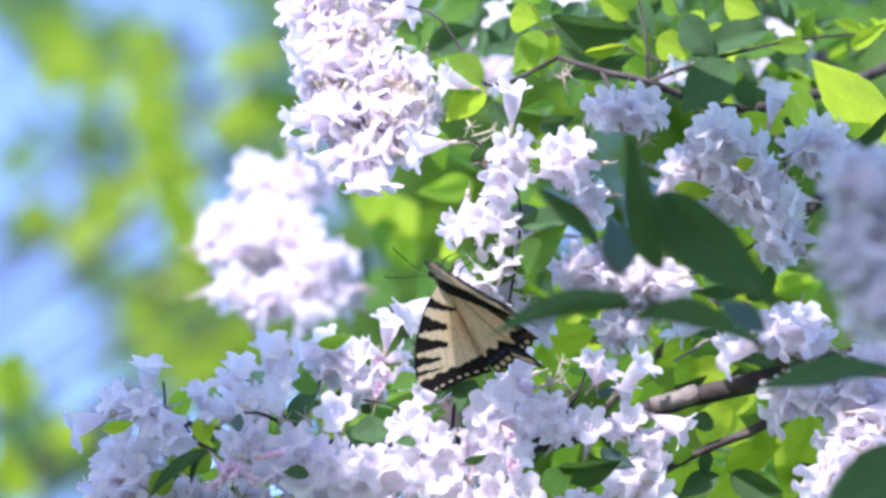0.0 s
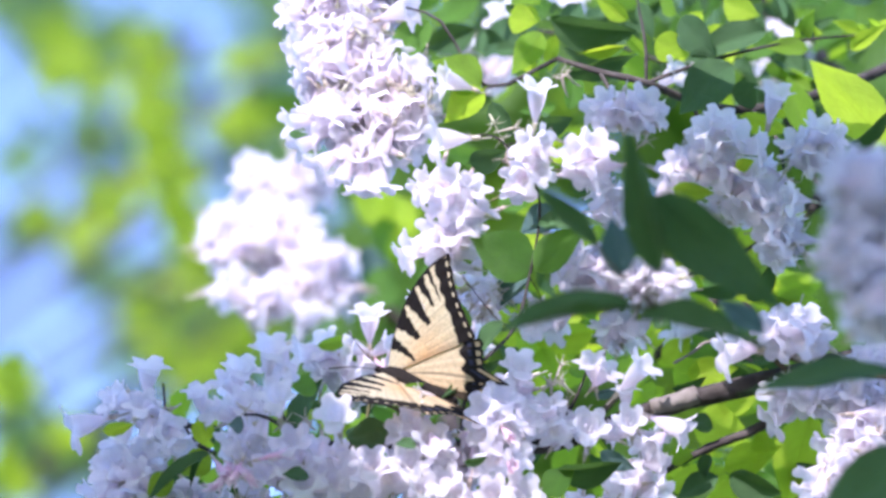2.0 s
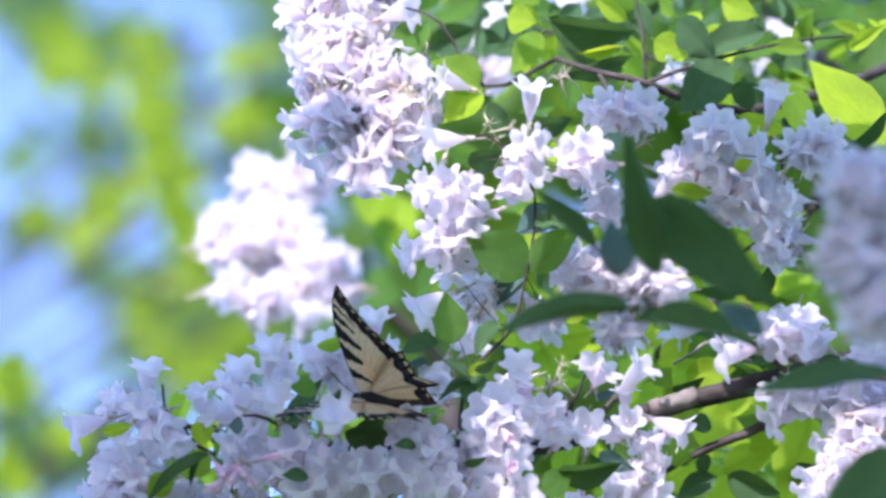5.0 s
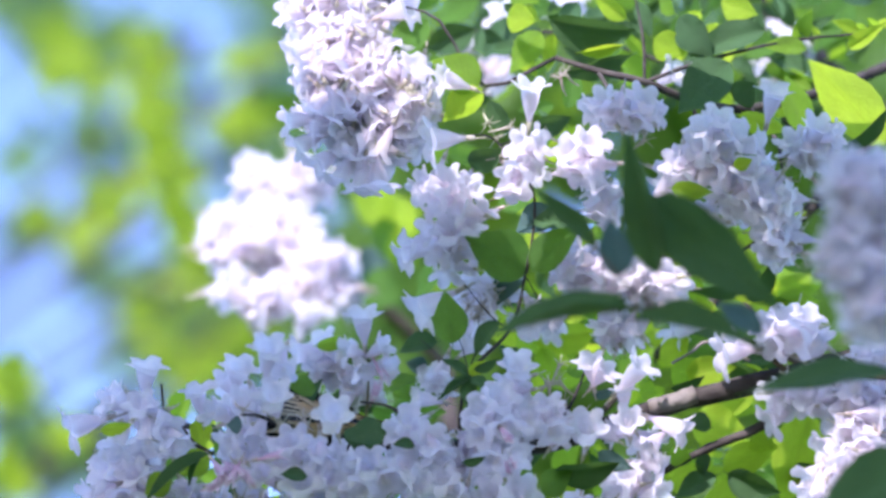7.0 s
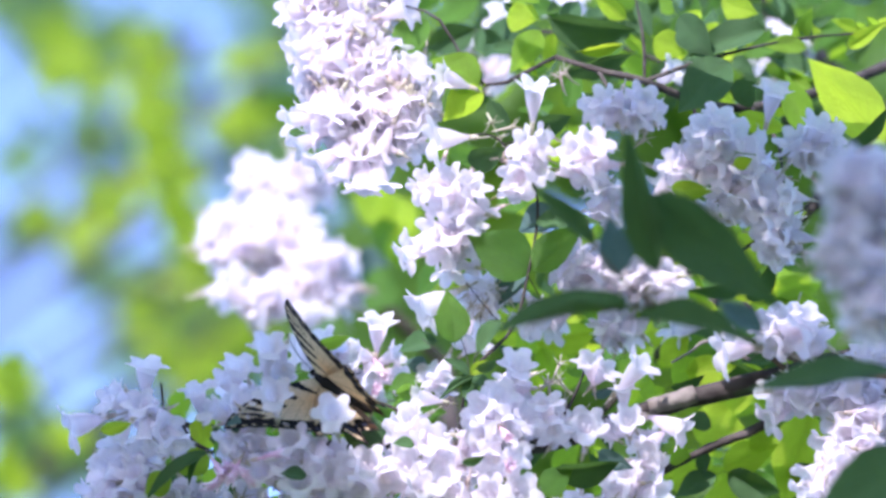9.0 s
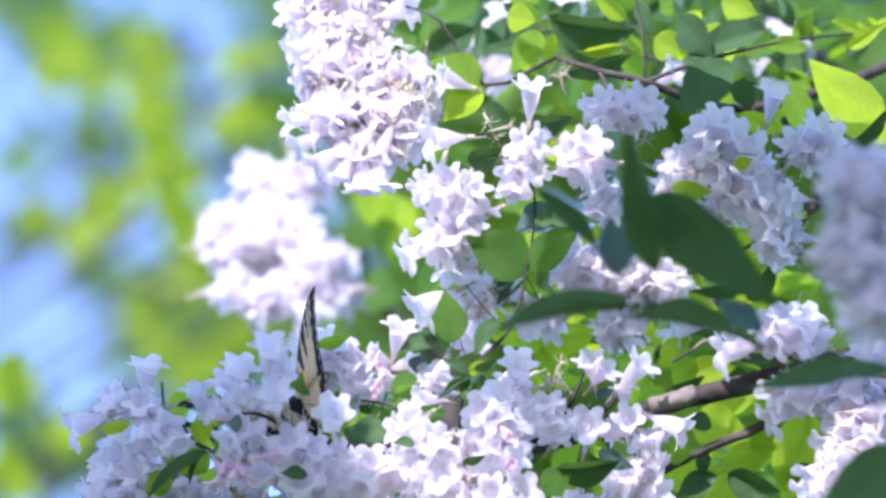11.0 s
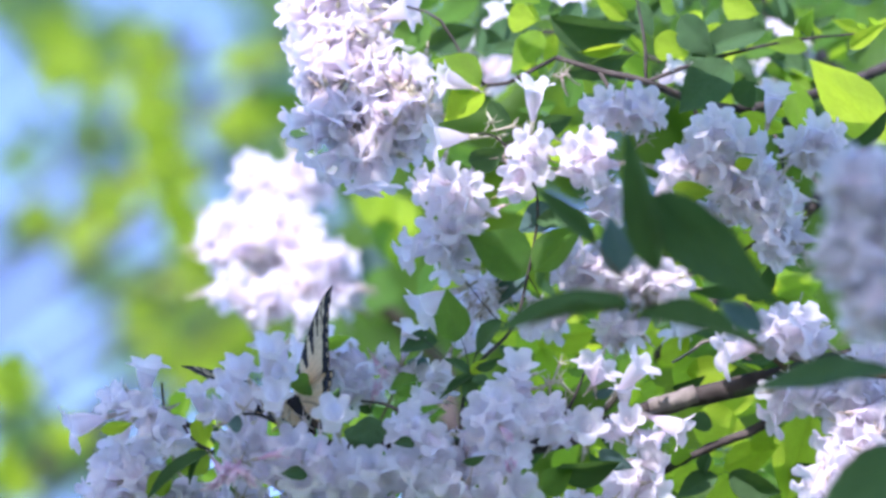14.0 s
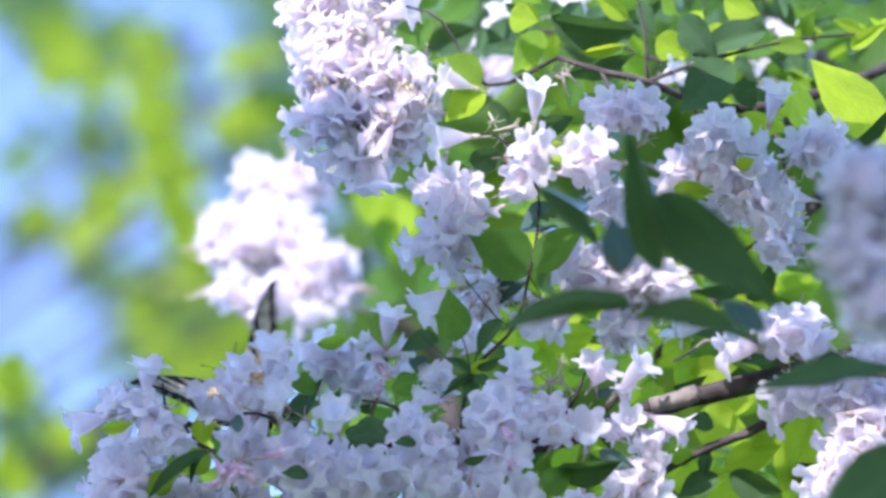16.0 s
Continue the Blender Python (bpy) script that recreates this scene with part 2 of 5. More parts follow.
def leaf_mesh(name, seed, fold=0.16, droop=0.18):
    """A pointed oval leaf of unit length along +y and unit width, with its stalk."""
    rnd = random.Random(seed)
    bm = bmesh.new()
    uv = bm.loops.layers.uv.new("UVMap")
    nv, nu = 16, 8
    ph = rnd.uniform(0, 6)
    grid = []
    for i in range(nv + 1):
        s = i / nv
        w = 0.5 * max(math.sin(math.pi * s ** 0.78), 0.0) ** 0.92 * (1 - 0.30 * s ** 3) + 0.002
        row = []
        for j in range(nu + 1):
            u = j / nu * 2 - 1
            edge = 1 + 0.025 * math.sin(i * 2.6 + ph) * (abs(u) > 0.9)
            x = u * w * edge + 0.03 * math.sin(s * 3 + ph)
            z = fold * abs(u) * w - droop * s * s + 0.022 * math.sin(s * 9 + ph + u * 2) * abs(u) + 0.012 * math.sin(s * 21) * abs(u) * (1 - s)
            row.append((bm.verts.new((x, s, z)), (u / 2 + 0.5, s)))
        grid.append(row)
    for i in range(nv):
        for j in range(nu):
            c = (grid[i][j], grid[i][j + 1], grid[i + 1][j + 1], grid[i + 1][j])
            f = bm.faces.new([v for v, _ in c])
            for loop, (_, t) in zip(f.loops, c):
                loop[uv].uv = t
    line = [Vector((0.03 * math.sin(ph), -0.10 + 0.1 * k, -0.006 - droop * max(-0.10 + 0.1 * k, 0) ** 2)) for k in range(9)]
    tube(bm, line, 0.011, 0.004, 5)
    return bm


def leaf_set(material, name="leaf"):
    return [mesh_of(name, leaf_mesh(name, s, f, d), material) for s, f, d in ((1, 0.2, 0.10), (2, 0.35, 0.2), (3, 0.1, 0.3))]


DARK_LEAVES, MID_LEAVES, YOUNG_LEAVES = leaf_set(LEAF_DARK), leaf_set(LEAF_MID), leaf_set(LEAF_LIGHT)
LIT_YELLOW_LEAVES, SKY_SHEEN_LEAVES = leaf_set(LEAF_LIT_YELLOW), leaf_set(LEAF_SKY_SHEEN)


def leaf(branch, base, tip, width, roll=0.0, kind=None, shape=0, label=""):
    """A leaf from base to tip (places on the plan), width in metres, turned by roll degrees about its own length."""
    a, b = at(*base), at(*tip)
    y = b - a
    n = y.normalized()
    z = (EYE - a).normalized()
    z = (z - n * z.dot(n)).normalized()
    z = Matrix.Rotation(radians(roll), 3, n) @ z
    x = n.cross(z)
    m = Matrix((x * width, y, z * y.length * 0.8)).transposed().to_4x4()
    m.translation = a
    return part("leaf", (kind or MID_LEAVES)[shape % 3], None, branch, label, m)


def flower(branch, x, y, d, facing, size=1.0, shape=0, spin=0.0, mesh=None):
    """A flower whose mouth is at the place, opening towards facing (right, up, to the eye)."""
    z = way(*facing)
    low = Vector((0.02, 0.03, -1)) - z * -z.z
    low = low.normalized()
    m = Matrix((low, z.cross(low), z)).transposed().to_4x4() @ Matrix.Scale(size, 4)
    m.translation = at(x, y, d) - z * 0.0135 * size
    m = m @ Matrix.Rotation((spin - 3) * 0.16 - radians(36), 4, "Z")
    name, label = ("bud", "pink unopened bud") if mesh in BUDS else ("calyx", "bare reddish calyx") if mesh in CALYCES else ("flower", "")
    return part(name, mesh or FLOWERS[shape % 6], None, branch, label, m)


def branch_of(shrub, points, r0, r1, material=TWIG, label="", twigs=()):
    """A woody branch through places on the plan, with side twigs, hanging on a shrub."""
    bm = bmesh.new()
    origin = at(*points[0])
    tube(bm, [p - origin for p in smooth_line([at(*p) for p in points])], r0, r1, 8, 0.12)
    for tw in twigs:
        tube(bm, [p - origin for p in smooth_line([at(*p) for p in tw], 3)], r1 * 0.9, r1 * 0.4, 6, 0.15)
    return part("branch", bm, material, shrub, label, Matrix.Translation(origin))


def spray(branch, rnd, x, y, d, rx, ry, rd, n=70, gap=27, lean=(0, 0.1, 0.12), buds=0, size=1.0):
    """A dense round spray of up to n flowers on a branch: middle, half sizes (rd in centimetres), least gap between mouths."""
    taken = []
    rx, ry = max(rx - 18, 8), max(ry - 18, 8)
    for k in range(n * 12):
        if len(taken) >= n * 1.3:
            break
        u, v, w = rnd.gauss(0, 1), rnd.gauss(0, 1), rnd.gauss(0, 1)
        r = (u * u + v * v + w * w) ** 0.5
        s = rnd.uniform(0.5, 1.0)
        u, v, w = u / r * s, v / r * s, w / r * s
        if w < -0.45:
            continue
        px, py, pd = x + u * rx, y - v * ry, d - w * rd
        if any((px - a) ** 2 + (py - b) ** 2 + ((pd - c) * 45) ** 2 < gap * gap for a, b, c in taken):
            continue
        taken.append((px, py, pd))
        f = (u * 0.9 + lean[0] + rnd.gauss(0, 0.6), v * 0.8 + lean[1] + rnd.gauss(0, 0.55), w * 0.12 + lean[2] * 0.6 + rnd.gauss(0, 0.28))
        mesh = BUDS[k % 2] if rnd.random() < buds else None
        flower(branch, px, py, pd, f, rnd.uniform(0.66, 0.88) * size, rnd.randrange(6), rnd.uniform(0, 6), mesh)


def bells(branch, rnd, rows, size=0.75):
    """Single flowers: place on the plan, the way the mouth points (degrees from the right, counter-clockwise), how far it turns to the eye (-1 to 1), size."""
    for x, y, d, turn, eye, grow in rows:
        side = (1 - eye * eye) ** 0.5
        flower(branch, x, y, d, (side * math.cos(radians(turn)), side * math.sin(radians(turn)), eye), grow * size, rnd.randrange(5), rnd.uniform(2, 4))


def sprays(branch, rnd, rows, **look_of):
    for x, y, d, rx, ry, rd, n in rows:
        spray(branch, rnd, x, y, d, rx, ry, rd, n, **look_of)


def leaves(branch, rows):
    for b, t, w, roll, kind, shape in rows:
        leaf(branch, b, t, w, roll, kind, shape)


def calyces(branch, rnd, rows):
    for x, y, d, f in rows:
        flower(branch, x, y, d, f, 0.8, 0, rnd.uniform(0, 6), CALYCES[int(x) % 2])


# ---- the ground ----
def ground():
    bm = bmesh.new()
    rings = []
    for r in (0.0, 2.0, 5.0, 12.0, 40.0, 200.0, 1500.0, 4500.0):
        ring = []
        for k in range(24):
            a = k * math.tau / 24
            h = 0.05 * noise.noise((r * math.cos(a) * 0.4, r * math.sin(a) * 0.4, 0.0)) if r < 100 else 0.0
            ring.append(bm.verts.new((r * math.cos(a), r * math.sin(a), h)))
        rings.append(ring)
    for p, q in zip(rings[1:], rings[2:]):
        for k in range(24):
            bm.faces.new((p[k], q[k], q[(k + 1) % 24], p[(k + 1) % 24]))
    bm.faces.new(rings[1])
    for v in rings[0]:
        bm.verts.remove(v)
    tagged(new("ground", mesh_of("ground", bm, MEADOW)), "rough green meadow ground below the shrubs", "ground", kind="structure")


ground()


def bent_leaves(rnd, places, size):
    """Vertices and faces of many bent leaves."""
    vs, fs = [], []
    for c in places:
        q = Euler((rnd.uniform(0, 6.3), rnd.uniform(0, 6.3), rnd.uniform(0, 6.3))).to_matrix()
        s = size * rnd.uniform(0.7, 1.3)
        k = len(vs)
        for p in ((0, -0.5, 0), (0.26, -0.1, 0.08), (0.2, 0.25, 0.04), (0, 0.55, -0.08), (-0.2, 0.25, 0.04), (-0.26, -0.1, 0.08), (0, 0, -0.02)):
            vs.append(tuple(c + q @ Vector(p) * s))
        fs += [(k + 6, k + i, k + (i + 1) % 6) for i in range(6)]
    return vs, fs


def foliage(rnd, middle, half, n, size, material):
    """One mesh of n leaves in loose clumps round a middle."""
    knots = [middle + Vector((rnd.uniform(-1, 1) * half[0], rnd.uniform(-1, 1) * half[1], rnd.uniform(-1, 1) * half[2])) for _ in range(max(6, n // 25))]
    spread = max(half) * 0.22
    vs, fs = bent_leaves(rnd, [rnd.choice(knots) + Vector((rnd.gauss(0, spread), rnd.gauss(0, spread), rnd.gauss(0, spread * 0.7))) for _ in range(n)], size)
    me = bpy.data.meshes.new("foliage")
    me.from_pydata(vs, [], fs)
    me.materials.append(material)
    return me


# ---- the flowering shrub ----
def shrub_at(x, y, label, group="flowering shrubs", name="flowering_shrub"):
    """A shrub's base on the ground, with its woody stems as parts."""
    ob = new(name)
    put(ob, Matrix.Translation((x, y, 0)))
    rnd = random.Random(int(x * 100))
    tagged(part("foliage", foliage(rnd, Vector((x + 0.1, y + 0.1, 1.25)), (0.38, 0.30, 0.55), 700, 0.06, CROWN_C), None, ob), kind="stuff")
    return tagged(ob, label, "shrub", group)


def stem(shrub, end, bend, r0=0.016, r1=0.004):
    """An arching woody stem from the shrub's foot to a place on the plan."""
    a = SPACE[shrub.name].translation.copy()
    b = at(*end)
    mid = a.lerp(b, 0.55) + Vector(bend)
    bm = bmesh.new()
    foot = a + Vector((bend[0] * 0.2, bend[1] * 0.2, -0.05))
    tube(bm, [p - a for p in smooth_line([foot, mid, b], 9)], r0, r1, 8, 0.1)
    return part("stem", bm, BARK, shrub, "", Matrix.Translation(a))


def low_bough(sh, rnd):
    """The long low bough with its crowd of flowers."""
    low = branch_of(sh, [(1760, 560, 4), (1500, 640, 3), (1315, 685, 2), (1150, 727, 1.5), (960, 790, 1.5), (760, 790, 1.5), (560, 790, 1.5), (380, 770, 2), (250, 720, 2)],
                    0.0046, 0.0010, BARK, twigs=[[(560, 790, 1.5), (500, 740, 1), (480, 650, 1)],
                                                  [(380, 770, 2), (300, 740, 1), (287, 680, 0.5)],
                                                  [(380, 805, -1), (345, 785, -1), (325, 755, -0.8)],
                                                  [(560, 790, 1.5), (470, 740, -1.6), (430, 735, -1.8)],
                                                  [(760, 790, 1.5), (700, 725, 0.6), (640, 712, 0.4)],
                                                  [(960, 790, 1.5), (1010, 720, 1), (1040, 650, 0.5)]])
    part("stub", stub_mesh(low), None, low, "pale peeling bark", SPACE[low.name])
    crowd = dict(buds=0.01, size=0.92)
    sprays(low, rnd, ((225, 840, 0.9, 80, 70, 1.0, 34), (250, 725, 1.3, 50, 36, 0.7, 14), (290, 775, 1.0, 50, 40, 0.7, 16), (430, 715, 1.3, 70, 48, 0.8, 26), (455, 818, 0.5, 72, 60, 1.1, 32),
                      (560, 825, 0.3, 90, 66, 1.2, 44), (600, 650, 5.2, 70, 42, 0.7, 22), (680, 840, 0.3, 90, 56, 1.2, 40), (735, 770, 0.4, 56, 46, 0.9, 22), (640, 690, 4.6, 66, 36, 0.7, 14)), **crowd)
    sprays(low, rnd, ((820, 815, 0.4, 90, 64, 1.2, 40), (900, 705, 0.9, 58, 50, 0.9, 24), (890, 775, 0.4, 76, 54, 1.1, 34), (985, 755, 0.9, 52, 44, 0.9, 20), (1065, 768, 0.9, 56, 34, 0.8, 16),
                      (1150, 785, 1.1, 46, 30, 0.7, 10), (1130, 858, 1.0, 56, 48, 0.9, 24)), **crowd)
    # the tip of the bough
    bells(low, rnd, ((262, 648, -0.2, 84, 0.25, 1.15), (205, 700, 0.0, 140, 0.35, 1.05), (125, 757, 0.3, 194, 0.12, 1.35), (192, 712, 0.2, 165, 0.45, 1.0), (250, 712, -0.6, 100, 0.6, 1.0), (300, 765, -1.0, 20, 0.8, 1.1),
                     (205, 788, -0.9, 235, 0.5, 1.1), (255, 782, -1.1, 260, 0.6, 1.1), (182, 832, -0.7, 160, 0.55, 1.15), (240, 835, -1.0, 120, 0.7, 1.1), (160, 876, -0.8, 200, 0.5, 1.1), (222, 882, -1.2, 250, 0.7, 1.1),
                     (318, 790, -1.1, 300, 0.6, 1.0), (270, 735, -0.8, 170, 0.6, 1.0)))
    bells(low, rnd, ((350, 692, -0.3, 100, 0.3, 1.0), (425, 648, -0.5, 76, 0.45, 1.1), (395, 672, -0.4, 130, 0.4, 0.9), (378, 728, -0.6, 150, 0.5, 1.0), (425, 712, -0.9, 60, 0.75, 1.05), (405, 782, -1.4, 215, 0.55, 1.05),
                     (455, 775, -1.8, 250, 0.5, 1.05), (428, 760, -1.5, 140, 0.6, 1.0), (465, 835, -2.0, 130, 0.75, 1.15), (500, 815, -2.2, 75, 0.65, 1.0), (330, 868, -0.8, 110, 0.5, 1.0), (300, 878, -0.9, 200, 0.6, 1.0),
                     (445, 878, -1.6, 160, 0.7, 1.1)))
    # flowers that stand before the butterfly's place
    bells(low, rnd, ((592, 730, -5.0, 100, 0.78, 1.08), (478, 615, -3.0, 82, 0.5, 1.15), (488, 698, -3.2, 95, 0.7, 1.08), (492, 655, -2.4, 250, 0.55, 0.9)), 0.82)
    bells(low, rnd, ((515, 778, -2.4, 110, 0.6, 1.1), (560, 795, -2.3, 60, 0.6, 1.0), (535, 850, -2.6, 100, 0.75, 1.2), (588, 850, -2.4, 30, 0.6, 1.1), (575, 815, -2.4, 280, 0.6, 1.0), (620, 825, -2.5, 160, 0.6, 1.1),
                     (655, 818, -2.6, 100, 0.7, 1.15), (690, 850, -2.6, 300, 0.75, 1.15), (635, 868, -2.7, 230, 0.7, 1.15), (720, 818, -2.4, 60, 0.65, 1.1), (745, 860, -2.7, 45, 0.7, 1.15), (785, 845, -2.4, 120, 0.6, 1.0),
                     (805, 870, -2.6, 150, 0.65, 1.15)))
    bells(low, rnd, ((725, 738, -1.6, 120, 0.5, 1.1), (700, 762, -1.8, 170, 0.5, 1.0), (762, 775, -2.2, 60, 0.75, 1.15), (780, 805, -2.3, 300, 0.5, 1.0), (740, 705, -0.6, 170, 0.3, 0.95), (850, 718, -1.8, 140, 0.6, 1.1),
                     (888, 700, -1.6, 80, 0.7, 1.1), (918, 645, -0.8, 75, 0.6, 1.2), (845, 765, -2.0, 200, 0.6, 1.1), (898, 760, -2.0, 300, 0.75, 1.1), (935, 738, -1.6, 40, 0.6, 1.05), (870, 815, -2.2, 250, 0.7, 1.1),
                     (915, 808, -2.1, 20, 0.6, 1.1), (925, 868, -2.4, 60, 0.7, 1.2), (868, 872, -2.4, 140, 0.7, 1.1)))
    bells(low, rnd, ((968, 712, -0.9, 96, 0.3, 1.0), (985, 765, -1.2, 290, 0.7, 1.05), (1042, 752, -1.0, 90, 0.8, 1.15), (1115, 742, -0.7, 95, 0.8, 1.05), (1106, 690, -0.2, 92, 0.15, 0.8), (1135, 650, -0.5, 48, 0.35, 1.25),
                     (1045, 640, 0.3, 100, 0.4, 1.0), (1075, 655, 0.4, 50, 0.4, 0.9), (1205, 762, -0.6, -22, 0.3, 1.25), (1150, 790, -0.8, 220, 0.6, 0.95), (1112, 838, -0.7, 100, 0.5, 1.1), (1172, 826, -0.3, -10, 0.3, 0.9),
                     (1090, 868, -0.9, 190, 0.6, 1.1), (1170, 872, -0.6, 20, 0.6, 1.1)))
    # flowers behind the butterfly's place
    bells(low, rnd, ((528, 625, 4.6, 176, 0.25, 1.3), (570, 605, 4.6, 120, 0.5, 1.1), (612, 625, 4.6, 70, 0.6, 1.1), (590, 668, 4.4, 230, 0.5, 1.1), (645, 655, 4.2, 300, 0.5, 1.0), (560, 655, 4.4, 200, 0.4, 1.0), (760, 665, 2.0, 120, 0.5, 1.0), (778, 690, 1.8, 250, 0.4, 0.9)))
    leaves(low, (((655, 755, -1.0), (635, 805, -1.6), 0.0150, 20, DARK_LEAVES, 0), ((690, 765, -1.0), (612, 772, -1.8), 0.0115, 30, DARK_LEAVES, 0), ((369, 803, -1.9), (250, 878, -2.1), 0.0062, 40, DARK_LEAVES, 1),
                 ((365, 742, 0.2), (348, 796, 0.0), 0.0085, 0, LIT_YELLOW_LEAVES, 0), ((372, 806, -1.4), (322, 842, -1.3), 0.0105, 10, YOUNG_LEAVES, 0), ((360, 800, -1.6), (330, 862, -1.5), 0.0030, 30, DARK_LEAVES, 1), ((305, 845, -1.5), (255, 880, -1.3), 0.0095, 10, YOUNG_LEAVES, 0)))
    leaves(low, (((985, 835, -1.9), (1098, 832, -2.6), 0.0150, 50, DARK_LEAVES, 1), ((960, 872, -2.0), (1014, 830, -2.2), 0.0110, -20, MID_LEAVES, 0), ((1060, 800, -2.0), (1122, 834, -2.4), 0.0080, 30, SKY_SHEEN_LEAVES, 0), ((560, 690, 1.8), (510, 680, 1.4), 0.0105, 40, MID_LEAVES, 0),
                 ((740, 672, 0.8), (690, 690, 0.2), 0.0080, 30, MID_LEAVES, 0), ((775, 605, 1.8), (705, 618, 1.8), 0.0110, 45, DARK_LEAVES, 1), ((758, 655, 2.4), (720, 640, 2.4), 0.0070, 20, SKY_SHEEN_LEAVES, 0), ((545, 845, -2.7), (498, 838, -3.0), 0.0068, 40, DARK_LEAVES, 0)))
    leaves(low, (((735, 790, -2.4), (698, 784, -2.6), 0.0055, 40, DARK_LEAVES, 1), ((430, 755, -2.0), (404, 752, -2.2), 0.0065, 10, SKY_SHEEN_LEAVES, 0), ((180, 764, -0.9), (236, 752, -1.0), 0.0052, 10, LIT_YELLOW_LEAVES, 1), ((560, 612, 3.6), (625, 600, 3.6), 0.0060, 30, YOUNG_LEAVES, 0),
                 ((820, 820, -2.8), (862, 812, -2.9), 0.0040, 30, DARK_LEAVES, 1), ((1185, 800, 1.6), (1225, 812, 1.8), 0.0085, 10, YOUNG_LEAVES, 0), ((1050, 700, 1.4), (1095, 690, 1.4), 0.0050, 40, SKY_SHEEN_LEAVES, 1), ((1005, 660, 1.6), (1050, 640, 1.6), 0.0075, 30, MID_LEAVES, 0)))
    for x, y, d, f in ((395, 838, -2.6, (0.4, -0.5, 0.6)), (412, 846, -2.7, (-0.3, -0.6, 0.6)), (430, 836, -2.6, (0.6, -0.3, 0.6)), (408, 826, -2.5, (-0.4, 0.2, 0.8)), (442, 850, -2.5, (0.5, -0.6, 0.5)), (385, 856, -2.5, (-0.5, -0.6, 0.5)),
                       (372, 862, -2.4, (-0.8, -0.2, 0.4)), (495, 806, -2.8, (0.9, 0.2, 0.3)), (678, 660, 2.2, (0.4, -0.6, 0.6)), (668, 690, 2.2, (0.2, 0.5, 0.7)), (900, 772, -2.8, (0.3, -0.3, 0.8)), (905, 826, -2.6, (0.1, 0.4, 0.8))):
        flower(low, x, y, d, f, 0.62, 0, rnd.uniform(0, 6), BUDS[int(x) % 2])
    calyces(low, rnd, ((975, 628, 0.2, (0, 0.9, 0.4)), (998, 640, 0.4, (0.5, 0.7, 0.4)), (958, 642, 0.5, (-0.6, 0.6, 0.4)), (288, 695, -0.8, (0.3, 0.8, 0.4)), (298, 715, -1.0, (0.6, 0.3, 0.6)), (275, 738, -1.2, (-0.4, -0.2, 0.8)), (530, 728, -1.8, (0.5, 0.4, 0.7)),
                       (515, 715, -1.8, (-0.4, 0.5, 0.7)), (455, 745, -2.4, (0.4, -0.3, 0.8)), (1010, 600, 0.8, (0.3, 0.8, 0.4)), (452, 862, -2.6, (0.4, 0.4, 0.8)), (1015, 690, 0.8, (0.6, 0.5, 0.6)), (1030, 668, 0.6, (0.8, 0.2, 0.6)), (985, 668, 0.6, (-0.3, 0.8, 0.5))))
    return low


def stub_mesh(low):
    """A length of pale bark that lies over the bough, and a bare side twig."""
    bm = bmesh.new()
    origin = SPACE[low.name].translation
    tube(bm, [p - origin for p in smooth_line([at(1150, 722, 1.25), at(1195, 711, 1.25), at(1232, 699, 1.35)], 4)], 0.0028, 0.0034, 8)
    tube(bm, [p - origin for p in smooth_line([at(1190, 644, 2.6), at(1225, 624, 2.6), at(1258, 606, 2.8), at(1330, 640, 2.6)], 4)], 0.0005, 0.0007, 7)
    return mesh_of("stub", bm, PALE_BARK)


